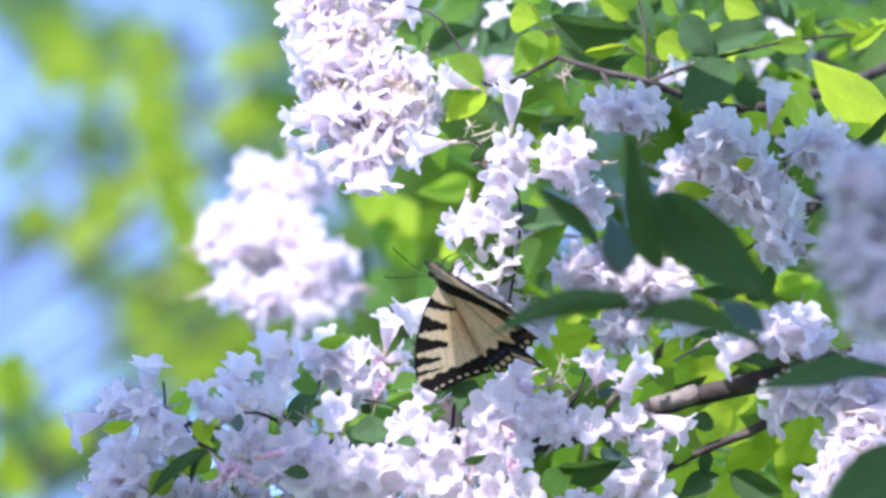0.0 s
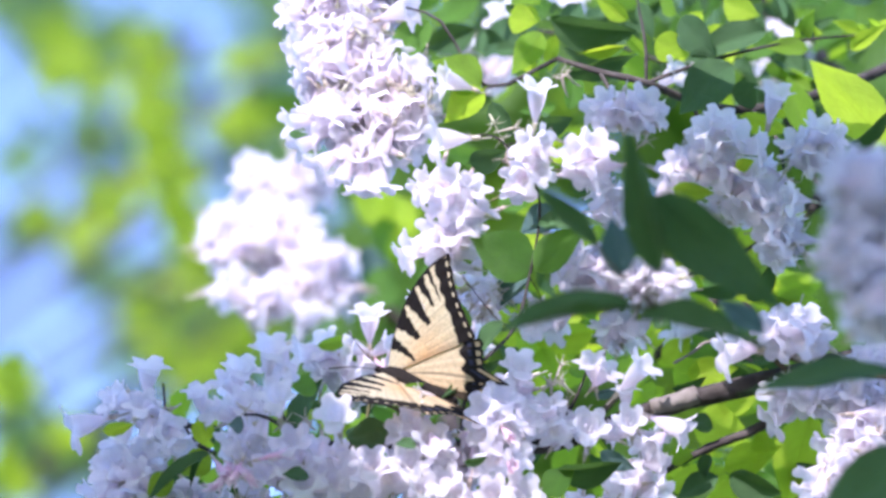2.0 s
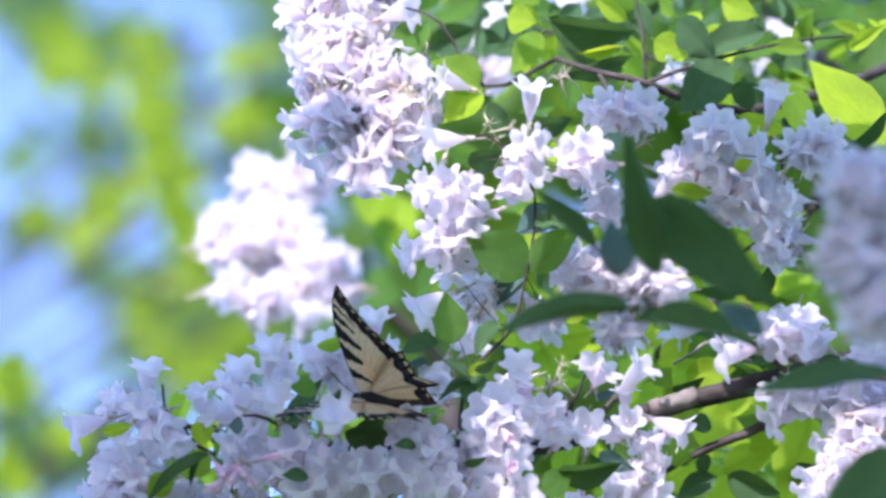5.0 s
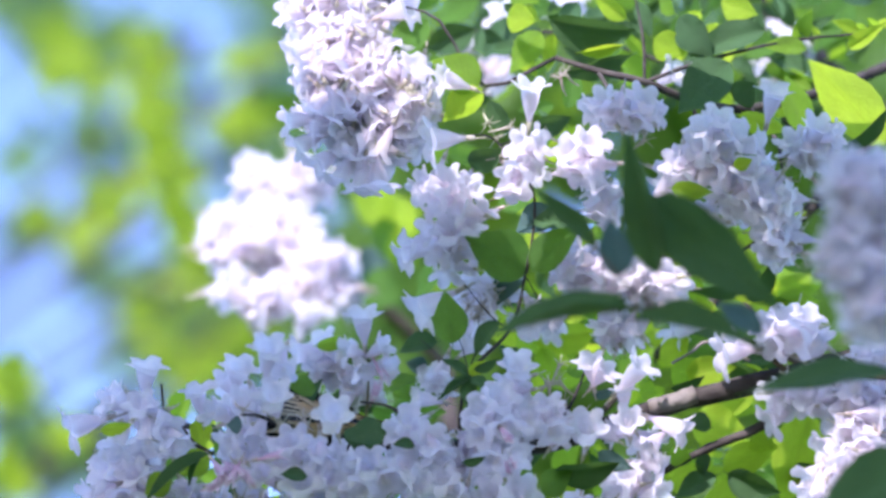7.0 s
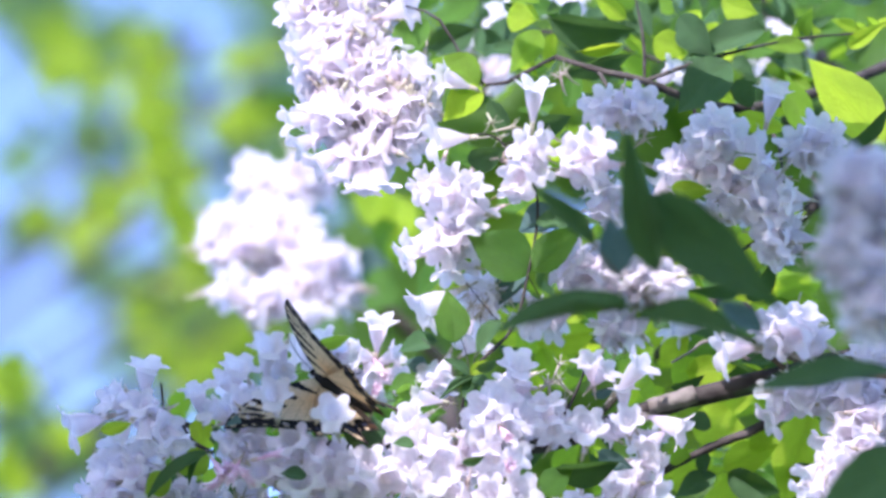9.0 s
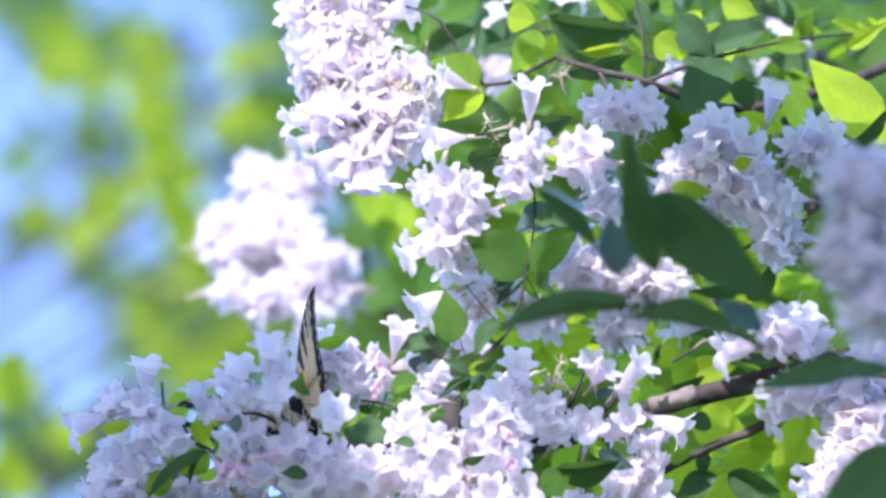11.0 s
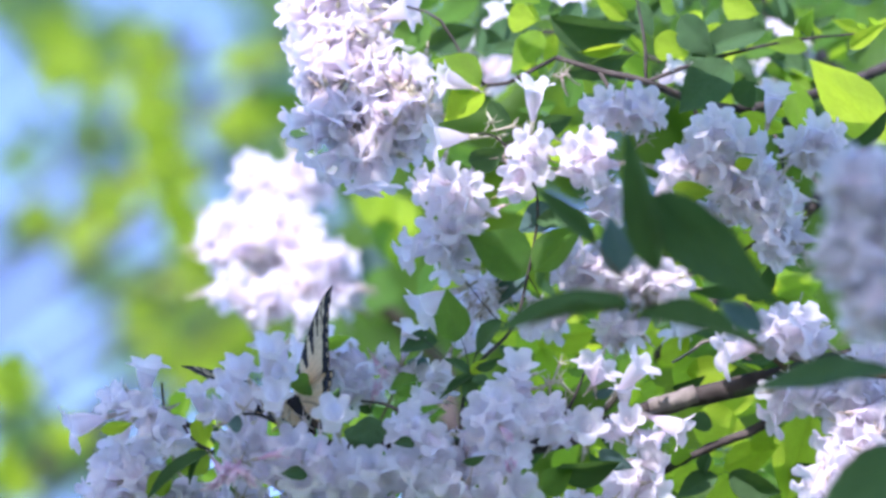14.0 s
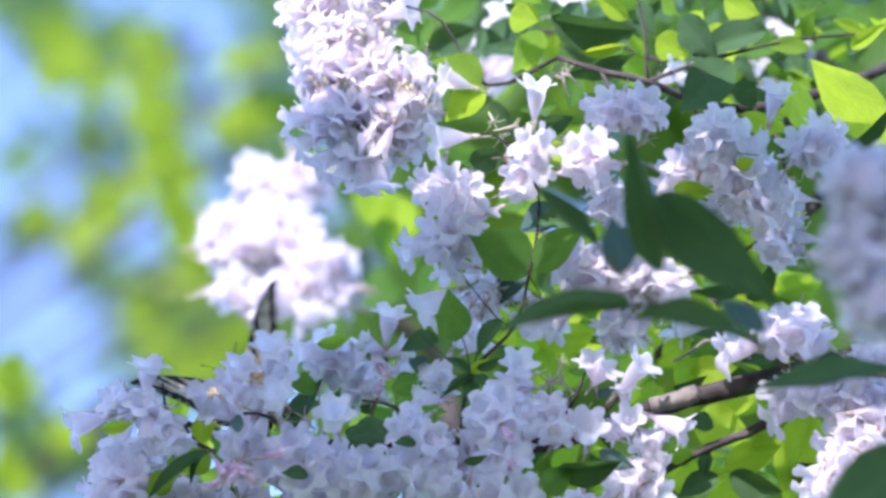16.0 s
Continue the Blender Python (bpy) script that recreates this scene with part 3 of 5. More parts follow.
def mid_twig(sh3, rnd):
    """The spray that stands up in the middle, and the flowers that hang from it."""
    mid = branch_of(sh3, [(1000, 1100, 4), (840, 920, 2.5), (815, 792, 1.5), (832, 668, 0.2), (905, 585, 0.6), (933, 490, 0.6), (950, 385, 1.0), (940, 320, 1.6), (890, 258, 1.8), (855, 240, 1.8), (800, 250, 1.8)], 0.0008, 0.0003, BARK,
                    twigs=[[(832, 668, 0.2), (790, 640, 0.2), (745, 600, 0.4)], [(832, 668, 0.2), (800, 690, 0), (778, 700, -0.2)], [(890, 258, 1.8), (935, 240, 1.2), (942, 190, 0.8)], [(940, 320, 1.6), (1000, 310, 1.8), (1050, 300, 2)],
                           [(832, 668, 0.2), (852, 655, 0), (880, 644, 0)], [(905, 585, 0.6), (870, 560, 1.0), (820, 500, 1.2), (805, 508, 1.2)], [(933, 490, 0.6), (960, 540, 2), (970, 580, 3)], [(905, 585, 0.6), (870, 590, 0.6), (838, 640, 0.3)],
                           [(832, 668, 0.2), (822, 620, 0.3), (812, 596, 0.3)], [(832, 668, 0.2), (848, 600, 0.6), (850, 560, 0.8)]])
    sprays(mid, rnd, ((925, 295, 1.5, 44, 50, 0.7, 16), (1035, 285, 1.8, 56, 58, 0.8, 30), (1070, 360, 2.4, 46, 52, 0.7, 18), (960, 570, 4.2, 50, 44, 0.8, 10), (855, 530, 3.4, 44, 60, 0.7, 16)), lean=(-0.15, 0.15, 0.15), size=0.95)
    bells(mid, rnd, ((945, 158, 0.4, 86, 0.25, 1.25), (765, 248, 0.5, 182, 0.2, 1.3), (920, 255, 0.4, 150, 0.4, 1.05), (958, 252, 0.3, 20, 0.45, 1.05), (912, 315, 0.1, 220, 0.75, 1.15), (948, 300, 0.4, 50, 0.6, 1.0), (905, 345, 0.5, 250, 0.4, 0.9),
                     (1010, 262, 0.6, 130, 0.5, 1.1), (1050, 250, 0.7, 70, 0.5, 1.1), (1055, 300, 0.4, 0, 0.4, 1.1), (1020, 310, 0.4, 230, 0.5, 1.05), (1075, 345, 1.2, 300, 0.5, 1.05), (1062, 385, 1.4, 250, 0.4, 1.0)))
    bells(mid, rnd, ((745, 548, 0.8, 205, 0.25, 1.45), (812, 600, 1.2, 230, 0.45, 0.95), (832, 492, 1.8, 250, 0.4, 1.0), (858, 532, 2.0, 200, 0.4, 1.0), (905, 520, 2.4, 280, 0.5, 0.95), (880, 495, 2.2, 120, 0.4, 0.9), (820, 545, 2.0, 220, 0.4, 0.9), (848, 605, 1.6, 40, 0.4, 0.9), (780, 670, 1.4, 250, 0.4, 0.95), (960, 560, 2.2, 310, 0.6, 1.1), (925, 575, 2.6, 220, 0.5, 1.0)))
    leaves(mid, (((802, 610, 0.3), (792, 515, 0.0), 0.0128, 10, MID_LEAVES, 0), ((938, 484, 0.8), (830, 418, 0.0), 0.0195, 15, MID_LEAVES, 0), ((941, 480, 0.5), (1030, 396, 0.0), 0.0140, -25, MID_LEAVES, 0), ((945, 400, 0.8), (1060, 385, 0.2), 0.0100, -40, DARK_LEAVES, 1),
                 ((985, 372, 2.6), (915, 412, 2.2), 0.0120, 20, SKY_SHEEN_LEAVES, 0), ((925, 470, 2.0), (880, 540, 1.8), 0.0110, 20, SKY_SHEEN_LEAVES, 1), ((885, 570, 0.6), (838, 628, 0.2), 0.0085, 40, DARK_LEAVES, 1), ((990, 432, 3.0), (968, 470, 3.0), 0.0100, 10, LIT_YELLOW_LEAVES, 0)))
    leaves(mid, (((836, 668, -0.2), (782, 696, -0.8), 0.0040, 40, DARK_LEAVES, 1), ((834, 670, -0.2), (776, 706, -0.8), 0.0030, 20, DARK_LEAVES, 1), ((838, 668, -0.2), (868, 690, -0.8), 0.0055, -30, DARK_LEAVES, 0), ((830, 664, -0.2), (786, 634, -0.4), 0.0045, 30, DARK_LEAVES, 1),
                 ((842, 656, -0.2), (886, 640, -0.4), 0.0045, 30, DARK_LEAVES, 1), ((835, 672, -0.2), (828, 722, -0.8), 0.0062, 10, DARK_LEAVES, 0), ((832, 664, -0.1), (862, 640, -0.2), 0.0050, 10, LIT_YELLOW_LEAVES, 0), ((700, 700, 0.0), (748, 682, -0.4), 0.0070, 40, MID_LEAVES, 0)))
    calyces(mid, rnd, ((862, 238, 1.0, (-0.5, 0.8, 0.3)), (880, 252, 1.0, (0.2, -0.6, 0.7)), (850, 262, 1.2, (-0.6, -0.3, 0.7)), (958, 215, 0.8, (0.9, 0.2, 0.2)), (925, 225, 0.8, (-0.8, 0.3, 0.3)), (960, 345, 0.8, (0.5, -0.4, 0.7)), (870, 520, 0.8, (-0.2, -0.8, 0.5)),
                       (845, 545, 0.8, (0.3, -0.6, 0.6)), (880, 550, 0.8, (0.5, 0.2, 0.8)), (860, 480, 1.0, (-0.3, 0.5, 0.7)), (830, 515, 0.8, (-0.5, 0.5, 0.7)), (855, 510, 0.8, (0.4, 0.6, 0.7)), (838, 575, 0.8, (-0.3, -0.5, 0.8)), (900, 545, 1.0, (0.5, -0.3, 0.8))))
    # what hangs over to the side, and is pulled about by the butterfly
    hang = branch_of(sh3, [(940, 330, 1.4), (885, 348, 1.4), (820, 390, 1.6), (775, 470, 1.8)], 0.0005, 0.0003, SHOOT,
                     twigs=[[(885, 348, 1.4), (830, 320, 1.2), (790, 300, 1.2)], [(820, 390, 1.6), (770, 400, 1.4), (740, 420, 1.4)]])
    sprays(hang, rnd, ((795, 335, 1.5, 60, 40, 0.7, 18), (790, 435, 1.7, 52, 62, 0.8, 28), (850, 375, 1.8, 36, 30, 0.6, 8)), lean=(-0.35, -0.05, 0.15), size=0.95)
    bells(hang, rnd, ((792, 318, 0.3, 120, 0.6, 1.15), (752, 322, 0.4, 170, 0.5, 1.05), (838, 328, 0.6, 60, 0.5, 1.0), (770, 360, 0.3, 200, 0.5, 1.1), (815, 365, 0.2, 160, 0.5, 1.05), (738, 342, 0.8, 200, 0.3, 0.95), (722, 440, 0.9, 178, 0.3, 1.2),
                      (760, 408, 0.4, 165, 0.5, 1.1), (712, 455, 1.0, 200, 0.2, 1.05), (800, 405, 0.3, 100, 0.6, 1.1), (775, 445, 0.3, 230, 0.6, 1.1), (825, 440, 0.6, 280, 0.6, 1.0), (790, 485, 0.7, 260, 0.5, 1.05), (830, 395, 0.5, 60, 0.5, 1.0)))
    return mid, hang


def top_bough(sh2, rnd):
    """The high bough with dark twigs, leaves and shaded flowers."""
    top = branch_of(sh2, [(1700, 60, 14), (1500, 150, 9), (1330, 195, 6), (1225, 180, 4.4), (1143, 148, 3.4), (1060, 128, 3.6), (985, 105, 4)], 0.0022, 0.0009, BARK,
                    twigs=[[(1143, 148, 3.4), (1140, 70, 3.6), (1122, -20, 4)], [(1225, 180, 4.4), (1240, 240, 4), (1240, 330, 2)], [(1143, 148, 3.4), (1250, 110, 4), (1400, 75, 5), (1560, 60, 6)],
                           [(1330, 195, 6), (1380, 260, 4), (1390, 400, 3)], [(1060, 128, 3.6), (1090, 180, 3), (1110, 210, 2.6)], [(985, 105, 4), (860, 155, 3), (780, 40, 3), (700, 10, 3)], [(1390, 400, 3), (1250, 480, 4), (1100, 500, 4)]])
    sprays(top, rnd, ((1105, 205, 3.0, 62, 44, 1.0, 26), (1250, 280, 2.0, 66, 50, 1.0, 28), (1330, 340, 2.2, 84, 68, 1.1, 40), (1440, 270, 1.8, 60, 52, 1.0, 26), (1385, 430, 2.4, 52, 62, 1.0, 24), (1190, 310, 2.6, 35, 46, 0.7, 14), (1050, 482, 3.2, 92, 50, 1.0, 44),
                      (1150, 500, 3.4, 76, 50, 1.0, 36), (1095, 585, 3.6, 54, 52, 0.8, 24), (1245, 380, 2.8, 40, 36, 0.7, 14), (1200, 590, 5.0, 40, 26, 0.6, 6)), gap=27, lean=(-0.15, 0.1, 0.15), buds=0.01)
    bells(top, rnd, ((1068, 178, 1.6, 120, 0.45, 1.1), (1045, 195, 1.8, 190, 0.4, 1.0), (1090, 200, 1.5, 250, 0.6, 1.0), (1142, 175, 1.6, 60, 0.5, 1.1), (1165, 205, 1.8, 0, 0.4, 1.0), (1125, 215, 1.7, 240, 0.5, 1.0), (1372, 165, 1.0, 78, 0.35, 1.2),
                     (1245, 220, 0.8, 120, 0.4, 1.1), (1275, 210, 0.7, 70, 0.45, 1.1), (1308, 235, 0.7, 30, 0.5, 1.1), (1235, 258, 0.6, 180, 0.5, 1.05), (1285, 262, 0.5, 300, 0.6, 1.05), (1345, 258, 0.8, 10, 0.3, 1.1), (1195, 285, 1.2, 150, 0.4, 1.05)))
    bells(top, rnd, ((1258, 305, 0.7, 200, 0.6, 1.1), (1210, 322, 1.2, 230, 0.4, 1.0), (1275, 345, 0.9, 240, 0.4, 1.0), (1325, 305, 0.7, 90, 0.6, 1.1), (1355, 335, 0.7, 20, 0.6, 1.1), (1310, 365, 0.8, 230, 0.5, 1.1), (1405, 250, 0.9, 120, 0.4, 1.1), (1450, 225, 0.8, 75, 0.5, 1.15),
                     (1482, 240, 0.9, 20, 0.4, 1.0), (1428, 280, 0.7, 260, 0.6, 1.0), (1345, 400, 1.0, 210, 0.5, 1.1), (1395, 375, 1.0, 330, 0.6, 1.0), (1362, 440, 1.2, 250, 0.5, 1.0), (1395, 350, 0.6, 170, 0.4, 0.9)))
    bells(top, rnd, ((1018, 455, 2.2, 160, 0.4, 1.1), (985, 480, 2.4, 190, 0.4, 1.0), (1040, 500, 2.2, 230, 0.5, 1.1), (1110, 480, 2.4, 100, 0.5, 1.1), (1150, 515, 2.4, 300, 0.5, 1.0), (1075, 570, 2.8, 120, 0.4, 1.0), (1110, 600, 3.0, 250, 0.4, 1.1), (785, 140, 2.0, 160, 0.3, 1.1), (1195, 128, 4.0, 40, 0.4, 1.0)))
    leaves(top, (((1566, 262, 3.0), (1432, 100, 4.2), 0.0200, 8, LIT_YELLOW_LEAVES, 0), ((855, 160, 2.6), (785, 215, 2.0), 0.0130, 25, LIT_YELLOW_LEAVES, 0), ((850, 155, 2.8), (768, 108, 2.4), 0.0160, 20, YOUNG_LEAVES, 1), ((760, 40, 3), (690, 110, 2.6), 0.0140, 30, MID_LEAVES, 0),
                 ((900, 30, 4), (948, 40, 3), 0.0110, 0, LIT_YELLOW_LEAVES, 0), ((960, 60, 5), (905, 130, 4), 0.0110, 10, YOUNG_LEAVES, 0), ((870, 180, 2), (905, 245, 2), 0.0100, 40, DARK_LEAVES, 0), ((830, 290, 1.4), (895, 272, 1.0), 0.0110, 30, DARK_LEAVES, 1)))
    leaves(top, (((975, 40, 4.2), (1125, 70, 3.8), 0.0170, 40, DARK_LEAVES, 1), ((1030, 95, 4.0), (1110, 85, 3.8), 0.0065, 45, LIT_YELLOW_LEAVES, 0), ((1000, 130, 4.4), (1130, 105, 4.2), 0.0130, 55, DARK_LEAVES, 0), ((1205, 30, 4), (1250, 105, 3), 0.0140, 30, DARK_LEAVES, 2), ((1355, 55, 4), (1215, 100, 3.4), 0.0120, 25, DARK_LEAVES, 1),
                 ((1280, 0, 6), (1340, 30, 5), 0.0120, 20, LIT_YELLOW_LEAVES, 0), ((1295, 115, 3.4), (1200, 200, 2.8), 0.0180, 15, DARK_LEAVES, 0), ((1310, 205, 2.0), (1398, 238, 1.6), 0.0090, 25, LIT_YELLOW_LEAVES, 0), ((1010, 270, 3), (960, 275, 3), 0.0100, 30, LIT_YELLOW_LEAVES, 0)))
    leaves(top, (((1190, 335, 1.0), (1262, 345, 0.4), 0.0080, 20, YOUNG_LEAVES, 0), ((1300, 296, 0.0), (1334, 286, -0.2), 0.0055, 20, LIT_YELLOW_LEAVES, 0), ((1500, 262, 0), (1580, 205, -1), 0.0085, 50, DARK_LEAVES, 1), ((950, 225, 2.6), (1015, 215, 2.6), 0.0100, 35, DARK_LEAVES, 1),
                 ((1300, 180, 5.0), (1340, 150, 5.0), 0.0120, 20, DARK_LEAVES, 0), ((1420, 240, 4.5), (1395, 130, 5.0), 0.0120, 20, YOUNG_LEAVES, 0), ((1160, 70, 4.4), (1215, 100, 4.0), 0.0120, 10, LIT_YELLOW_LEAVES, 0), ((1430, 90, 5.0), (1350, 80, 4.6), 0.0080, 30, YOUNG_LEAVES, 0)))
    # leaves under the low bough, sunlight put into the colour of the yellow-green ones
    leaves(top, (((1440, 735, 4.6), (1385, 900, 4.4), 0.0200, 5, LIT_YELLOW_LEAVES, 0), ((1225, 745, 4.6), (1325, 770, 4.6), 0.0170, 0, LIT_YELLOW_LEAVES, 0), ((1255, 720, 4.8), (1355, 690, 5), 0.0120, 10, LIT_YELLOW_LEAVES, 0), ((1195, 690, 4.4), (1260, 640, 4.4), 0.0160, 0, YOUNG_LEAVES, 0),
                 ((1215, 660, 4.2), (1305, 655, 4.0), 0.0120, 10, LIT_YELLOW_LEAVES, 0), ((1170, 640, 4.6), (1225, 600, 4.6), 0.0110, 20, LIT_YELLOW_LEAVES, 0), ((1190, 870, 4), (1265, 820, 3.6), 0.0110, 10, LIT_YELLOW_LEAVES, 0), ((1280, 830, 3.6), (1380, 790, 3.4), 0.0125, -10, LIT_YELLOW_LEAVES, 0)))
    leaves(top, (((1290, 842, 3.0), (1380, 880, 2.6), 0.0130, 30, DARK_LEAVES, 1), ((1270, 845, 2.8), (1195, 880, 2.4), 0.0110, 40, DARK_LEAVES, 0), ((1190, 690, 3), (1250, 675, 2.6), 0.0070, 50, DARK_LEAVES, 1), ((1330, 870, 4), (1240, 895, 3.6), 0.0130, 0, LIT_YELLOW_LEAVES, 0),
                 ((1160, 700, 4), (1130, 690, 3.8), 0.0080, 10, YOUNG_LEAVES, 0), ((1260, 760, 3.2), (1215, 740, 3.0), 0.0090, 40, DARK_LEAVES, 0), ((1255, 805, 2.8), (1240, 850, 2.8), 0.0070, 40, DARK_LEAVES, 1), ((1335, 770, 3.0), (1370, 800, 3.0), 0.0100, 20, LIT_YELLOW_LEAVES, 0)))
    # small leaves above, bright and dark, and pale blossoms among them
    for cx, cy, rx, ry, n in ((860, 50, 100, 50, 9), (1010, 50, 80, 55, 12), (1180, 45, 100, 45, 14), (1330, 60, 90, 60, 14), (1500, 50, 70, 40, 8), (1230, 160, 60, 36, 7), (1400, 190, 30, 30, 3), (1010, 200, 50, 36, 6)):
        for _ in range(n):
            x, y, dd = cx + rnd.uniform(-rx, rx), cy + rnd.uniform(-ry, ry), rnd.uniform(5, 12)
            a, size = rnd.uniform(0, math.tau), rnd.uniform(40, 80)
            leaf(top, (x, y, dd), (x + size * math.cos(a), y + size * math.sin(a), dd + rnd.uniform(-1.5, 1.5)), size * UNIT * rnd.uniform(0.4, 0.6), rnd.uniform(-50, 50), rnd.choice((LIT_YELLOW_LEAVES, YOUNG_LEAVES, DARK_LEAVES, DARK_LEAVES, DARK_LEAVES, MID_LEAVES)), rnd.randrange(3))
    calyces(top, rnd, ((1125, 235, 1.6, (0.3, -0.6, 0.6)), (1140, 250, 1.7, (-0.3, -0.6, 0.6)), (1160, 240, 1.8, (0.6, -0.2, 0.6)), (1110, 255, 1.8, (-0.6, -0.4, 0.6)), (1150, 270, 2.0, (0.2, -0.9, 0.4)), (1175, 225, 1.8, (0.5, 0.4, 0.6)), (1130, 275, 2.0, (-0.2, -0.8, 0.5)), (978, 92, 2.6, (-0.3, 0.9, 0.4)), (968, 104, 2.6, (-0.6, 0.5, 0.5)), (1130, 128, 2.4, (-0.3, 0.9, 0.4))))
    return top


def main_shrub():
    rnd = random.Random(4)
    sh = shrub_at(0.42, 0.22, "large shrub with arching twigs and crowded pale lilac-pink bell flowers")
    stem(sh, (1760, 560, 4), (0.10, 0.1, 0.25))
    stem(sh, (1680, 980, 3), (0.05, 0.0, 0.1))
    sh3 = shrub_at(0.30, 0.30, "flowering shrub with slender upright twigs and white-pink bells")
    stem(sh3, (1000, 1100, 4), (0.05, 0.05, 0.05), 0.010)
    under = branch_of(sh3, [(1000, 1100, 4), (1020, 1000, 2), (900, 950, 1.5), (700, 945, 1), (480, 940, 1), (280, 930, 1)], 0.0016, 0.0006, BARK)
    sprays(under, rnd, ((300, 905, 0.0, 160, 50, 1.3, 50), (560, 915, -0.4, 180, 50, 1.4, 60), (820, 910, -0.4, 180, 50, 1.4, 60), (1040, 915, 0.0, 120, 46, 1.2, 40)), buds=0.01)
    low = low_bough(sh, rnd)
    # more of the shrubs beyond the view
    for bush, x, y, d, half, n in ((sh, 3000, 620, 25, (0.14, 0.10, 0.20), 500), (sh3, 1100, 2500, 16, (0.30, 0.10, 0.16), 500)):
        tagged(part("foliage", foliage(rnd, at(x, y, d), half, n, 0.045, CROWN_C), None, bush), kind="stuff")
    sprays(under, rnd, ((250, 1020, 2, 120, 70, 1.6, 26), (520, 1040, 2, 140, 80, 1.6, 30), (800, 1040, 2, 140, 80, 1.6, 30), (1080, 1020, 3, 120, 80, 1.6, 26)))
    # the thin low bough under it
    branch_of(sh, [(1680, 980, 3), (1480, 720, 3), (1320, 768, 2.5), (1240, 800, 2.2), (1160, 845, 2.2), (1080, 930, 2.5)], 0.0020, 0.0011, BARK)
    mid, hang = mid_twig(sh3, rnd)
    # a loose sprig that the butterfly stirs
    sprig = branch_of(sh3, [(640, 790, 2.6), (655, 720, 2.8), (665, 640, 2.8), (660, 590, 2.8)], 0.0006, 0.0003, SHOOT, twigs=[[(665, 640, 2.8), (640, 620, 2.7), (625, 610, 2.6)], [(665, 640, 2.8), (690, 625, 2.7), (700, 615, 2.6)]])
    bells(sprig, rnd, ((662, 555, 2.4, 88, 0.3, 1.15), (692, 612, 2.4, 30, 0.5, 0.9), (625, 612, 2.5, 160, 0.4, 0.9), (655, 650, 2.4, 300, 0.6, 0.95), (700, 650, 2.6, 20, 0.6, 0.9)))
    leaf(sprig, (668, 640, 2.9), (610, 615, 3.1), 0.008, 30, MID_LEAVES, 0)
    # the high bough
    sh2 = shrub_at(0.62, 0.45, "flowering shrub with dark twigs, green leaves and shaded lilac flowers")
    stem(sh2, (1700, 60, 14), (0.2, 0.1, 0.3))
    top = top_bough(sh2, rnd)
    # inner foliage behind the flowers
    sh4 = shrub_at(0.70, 0.62, "leafy green shrub with bright and dark oval leaves", "leafy shrubs", "leafy_shrub")
    stem(sh4, (1700, 60, 14), (0.15, 0.1, 0.3))
    inner = branch_of(sh4, [(1700, 60, 14), (1500, 300, 14), (1300, 500, 13), (1150, 640, 12), (1040, 760, 12)], 0.003, 0.0012, BARK,
                      twigs=[[(1500, 300, 14), (1300, 160, 13), (1000, 60, 14), (760, 60, 16)], [(1300, 500, 13), (1400, 700, 12), (1430, 860, 11)], [(1300, 500, 13), (1050, 420, 12), (820, 420, 12)]])
    for cx, cy, rx, ry, d, n in ((1080, 60, 350, 80, 14, 50), (1380, 90, 190, 120, 12, 34), (1290, 720, 160, 170, 8, 44), (1020, 590, 110, 120, 9, 28), (900, 420, 150, 200, 14, 26),
                                 (1380, 480, 80, 60, 8, 12), (1250, 470, 110, 120, 8, 20), (600, 740, 110, 30, 6, 10), (370, 830, 90, 40, 5, 6), (690, 850, 400, 50, 5, 40), (470, 790, 170, 60, 5, 18)):
        for _ in range(n):
            x, y, dd = cx + rnd.uniform(-rx, rx), cy + rnd.uniform(-ry, ry), d + rnd.uniform(-3, 10)
            a, size = rnd.uniform(0, math.tau), rnd.uniform(60, 125)
            leaf(inner, (x, y, dd), (x + size * math.cos(a), y + size * math.sin(a) * 0.8, dd + rnd.uniform(-2, 2)), size * UNIT * rnd.uniform(0.45, 0.62), rnd.uniform(-60, 60),
                 rnd.choice((MID_LEAVES, YOUNG_LEAVES, DARK_LEAVES, DARK_LEAVES, DARK_LEAVES) if y < 260 else (MID_LEAVES, YOUNG_LEAVES, LIT_YELLOW_LEAVES, DARK_LEAVES)), rnd.randrange(3))
    return low, under, mid, hang, top, sprig


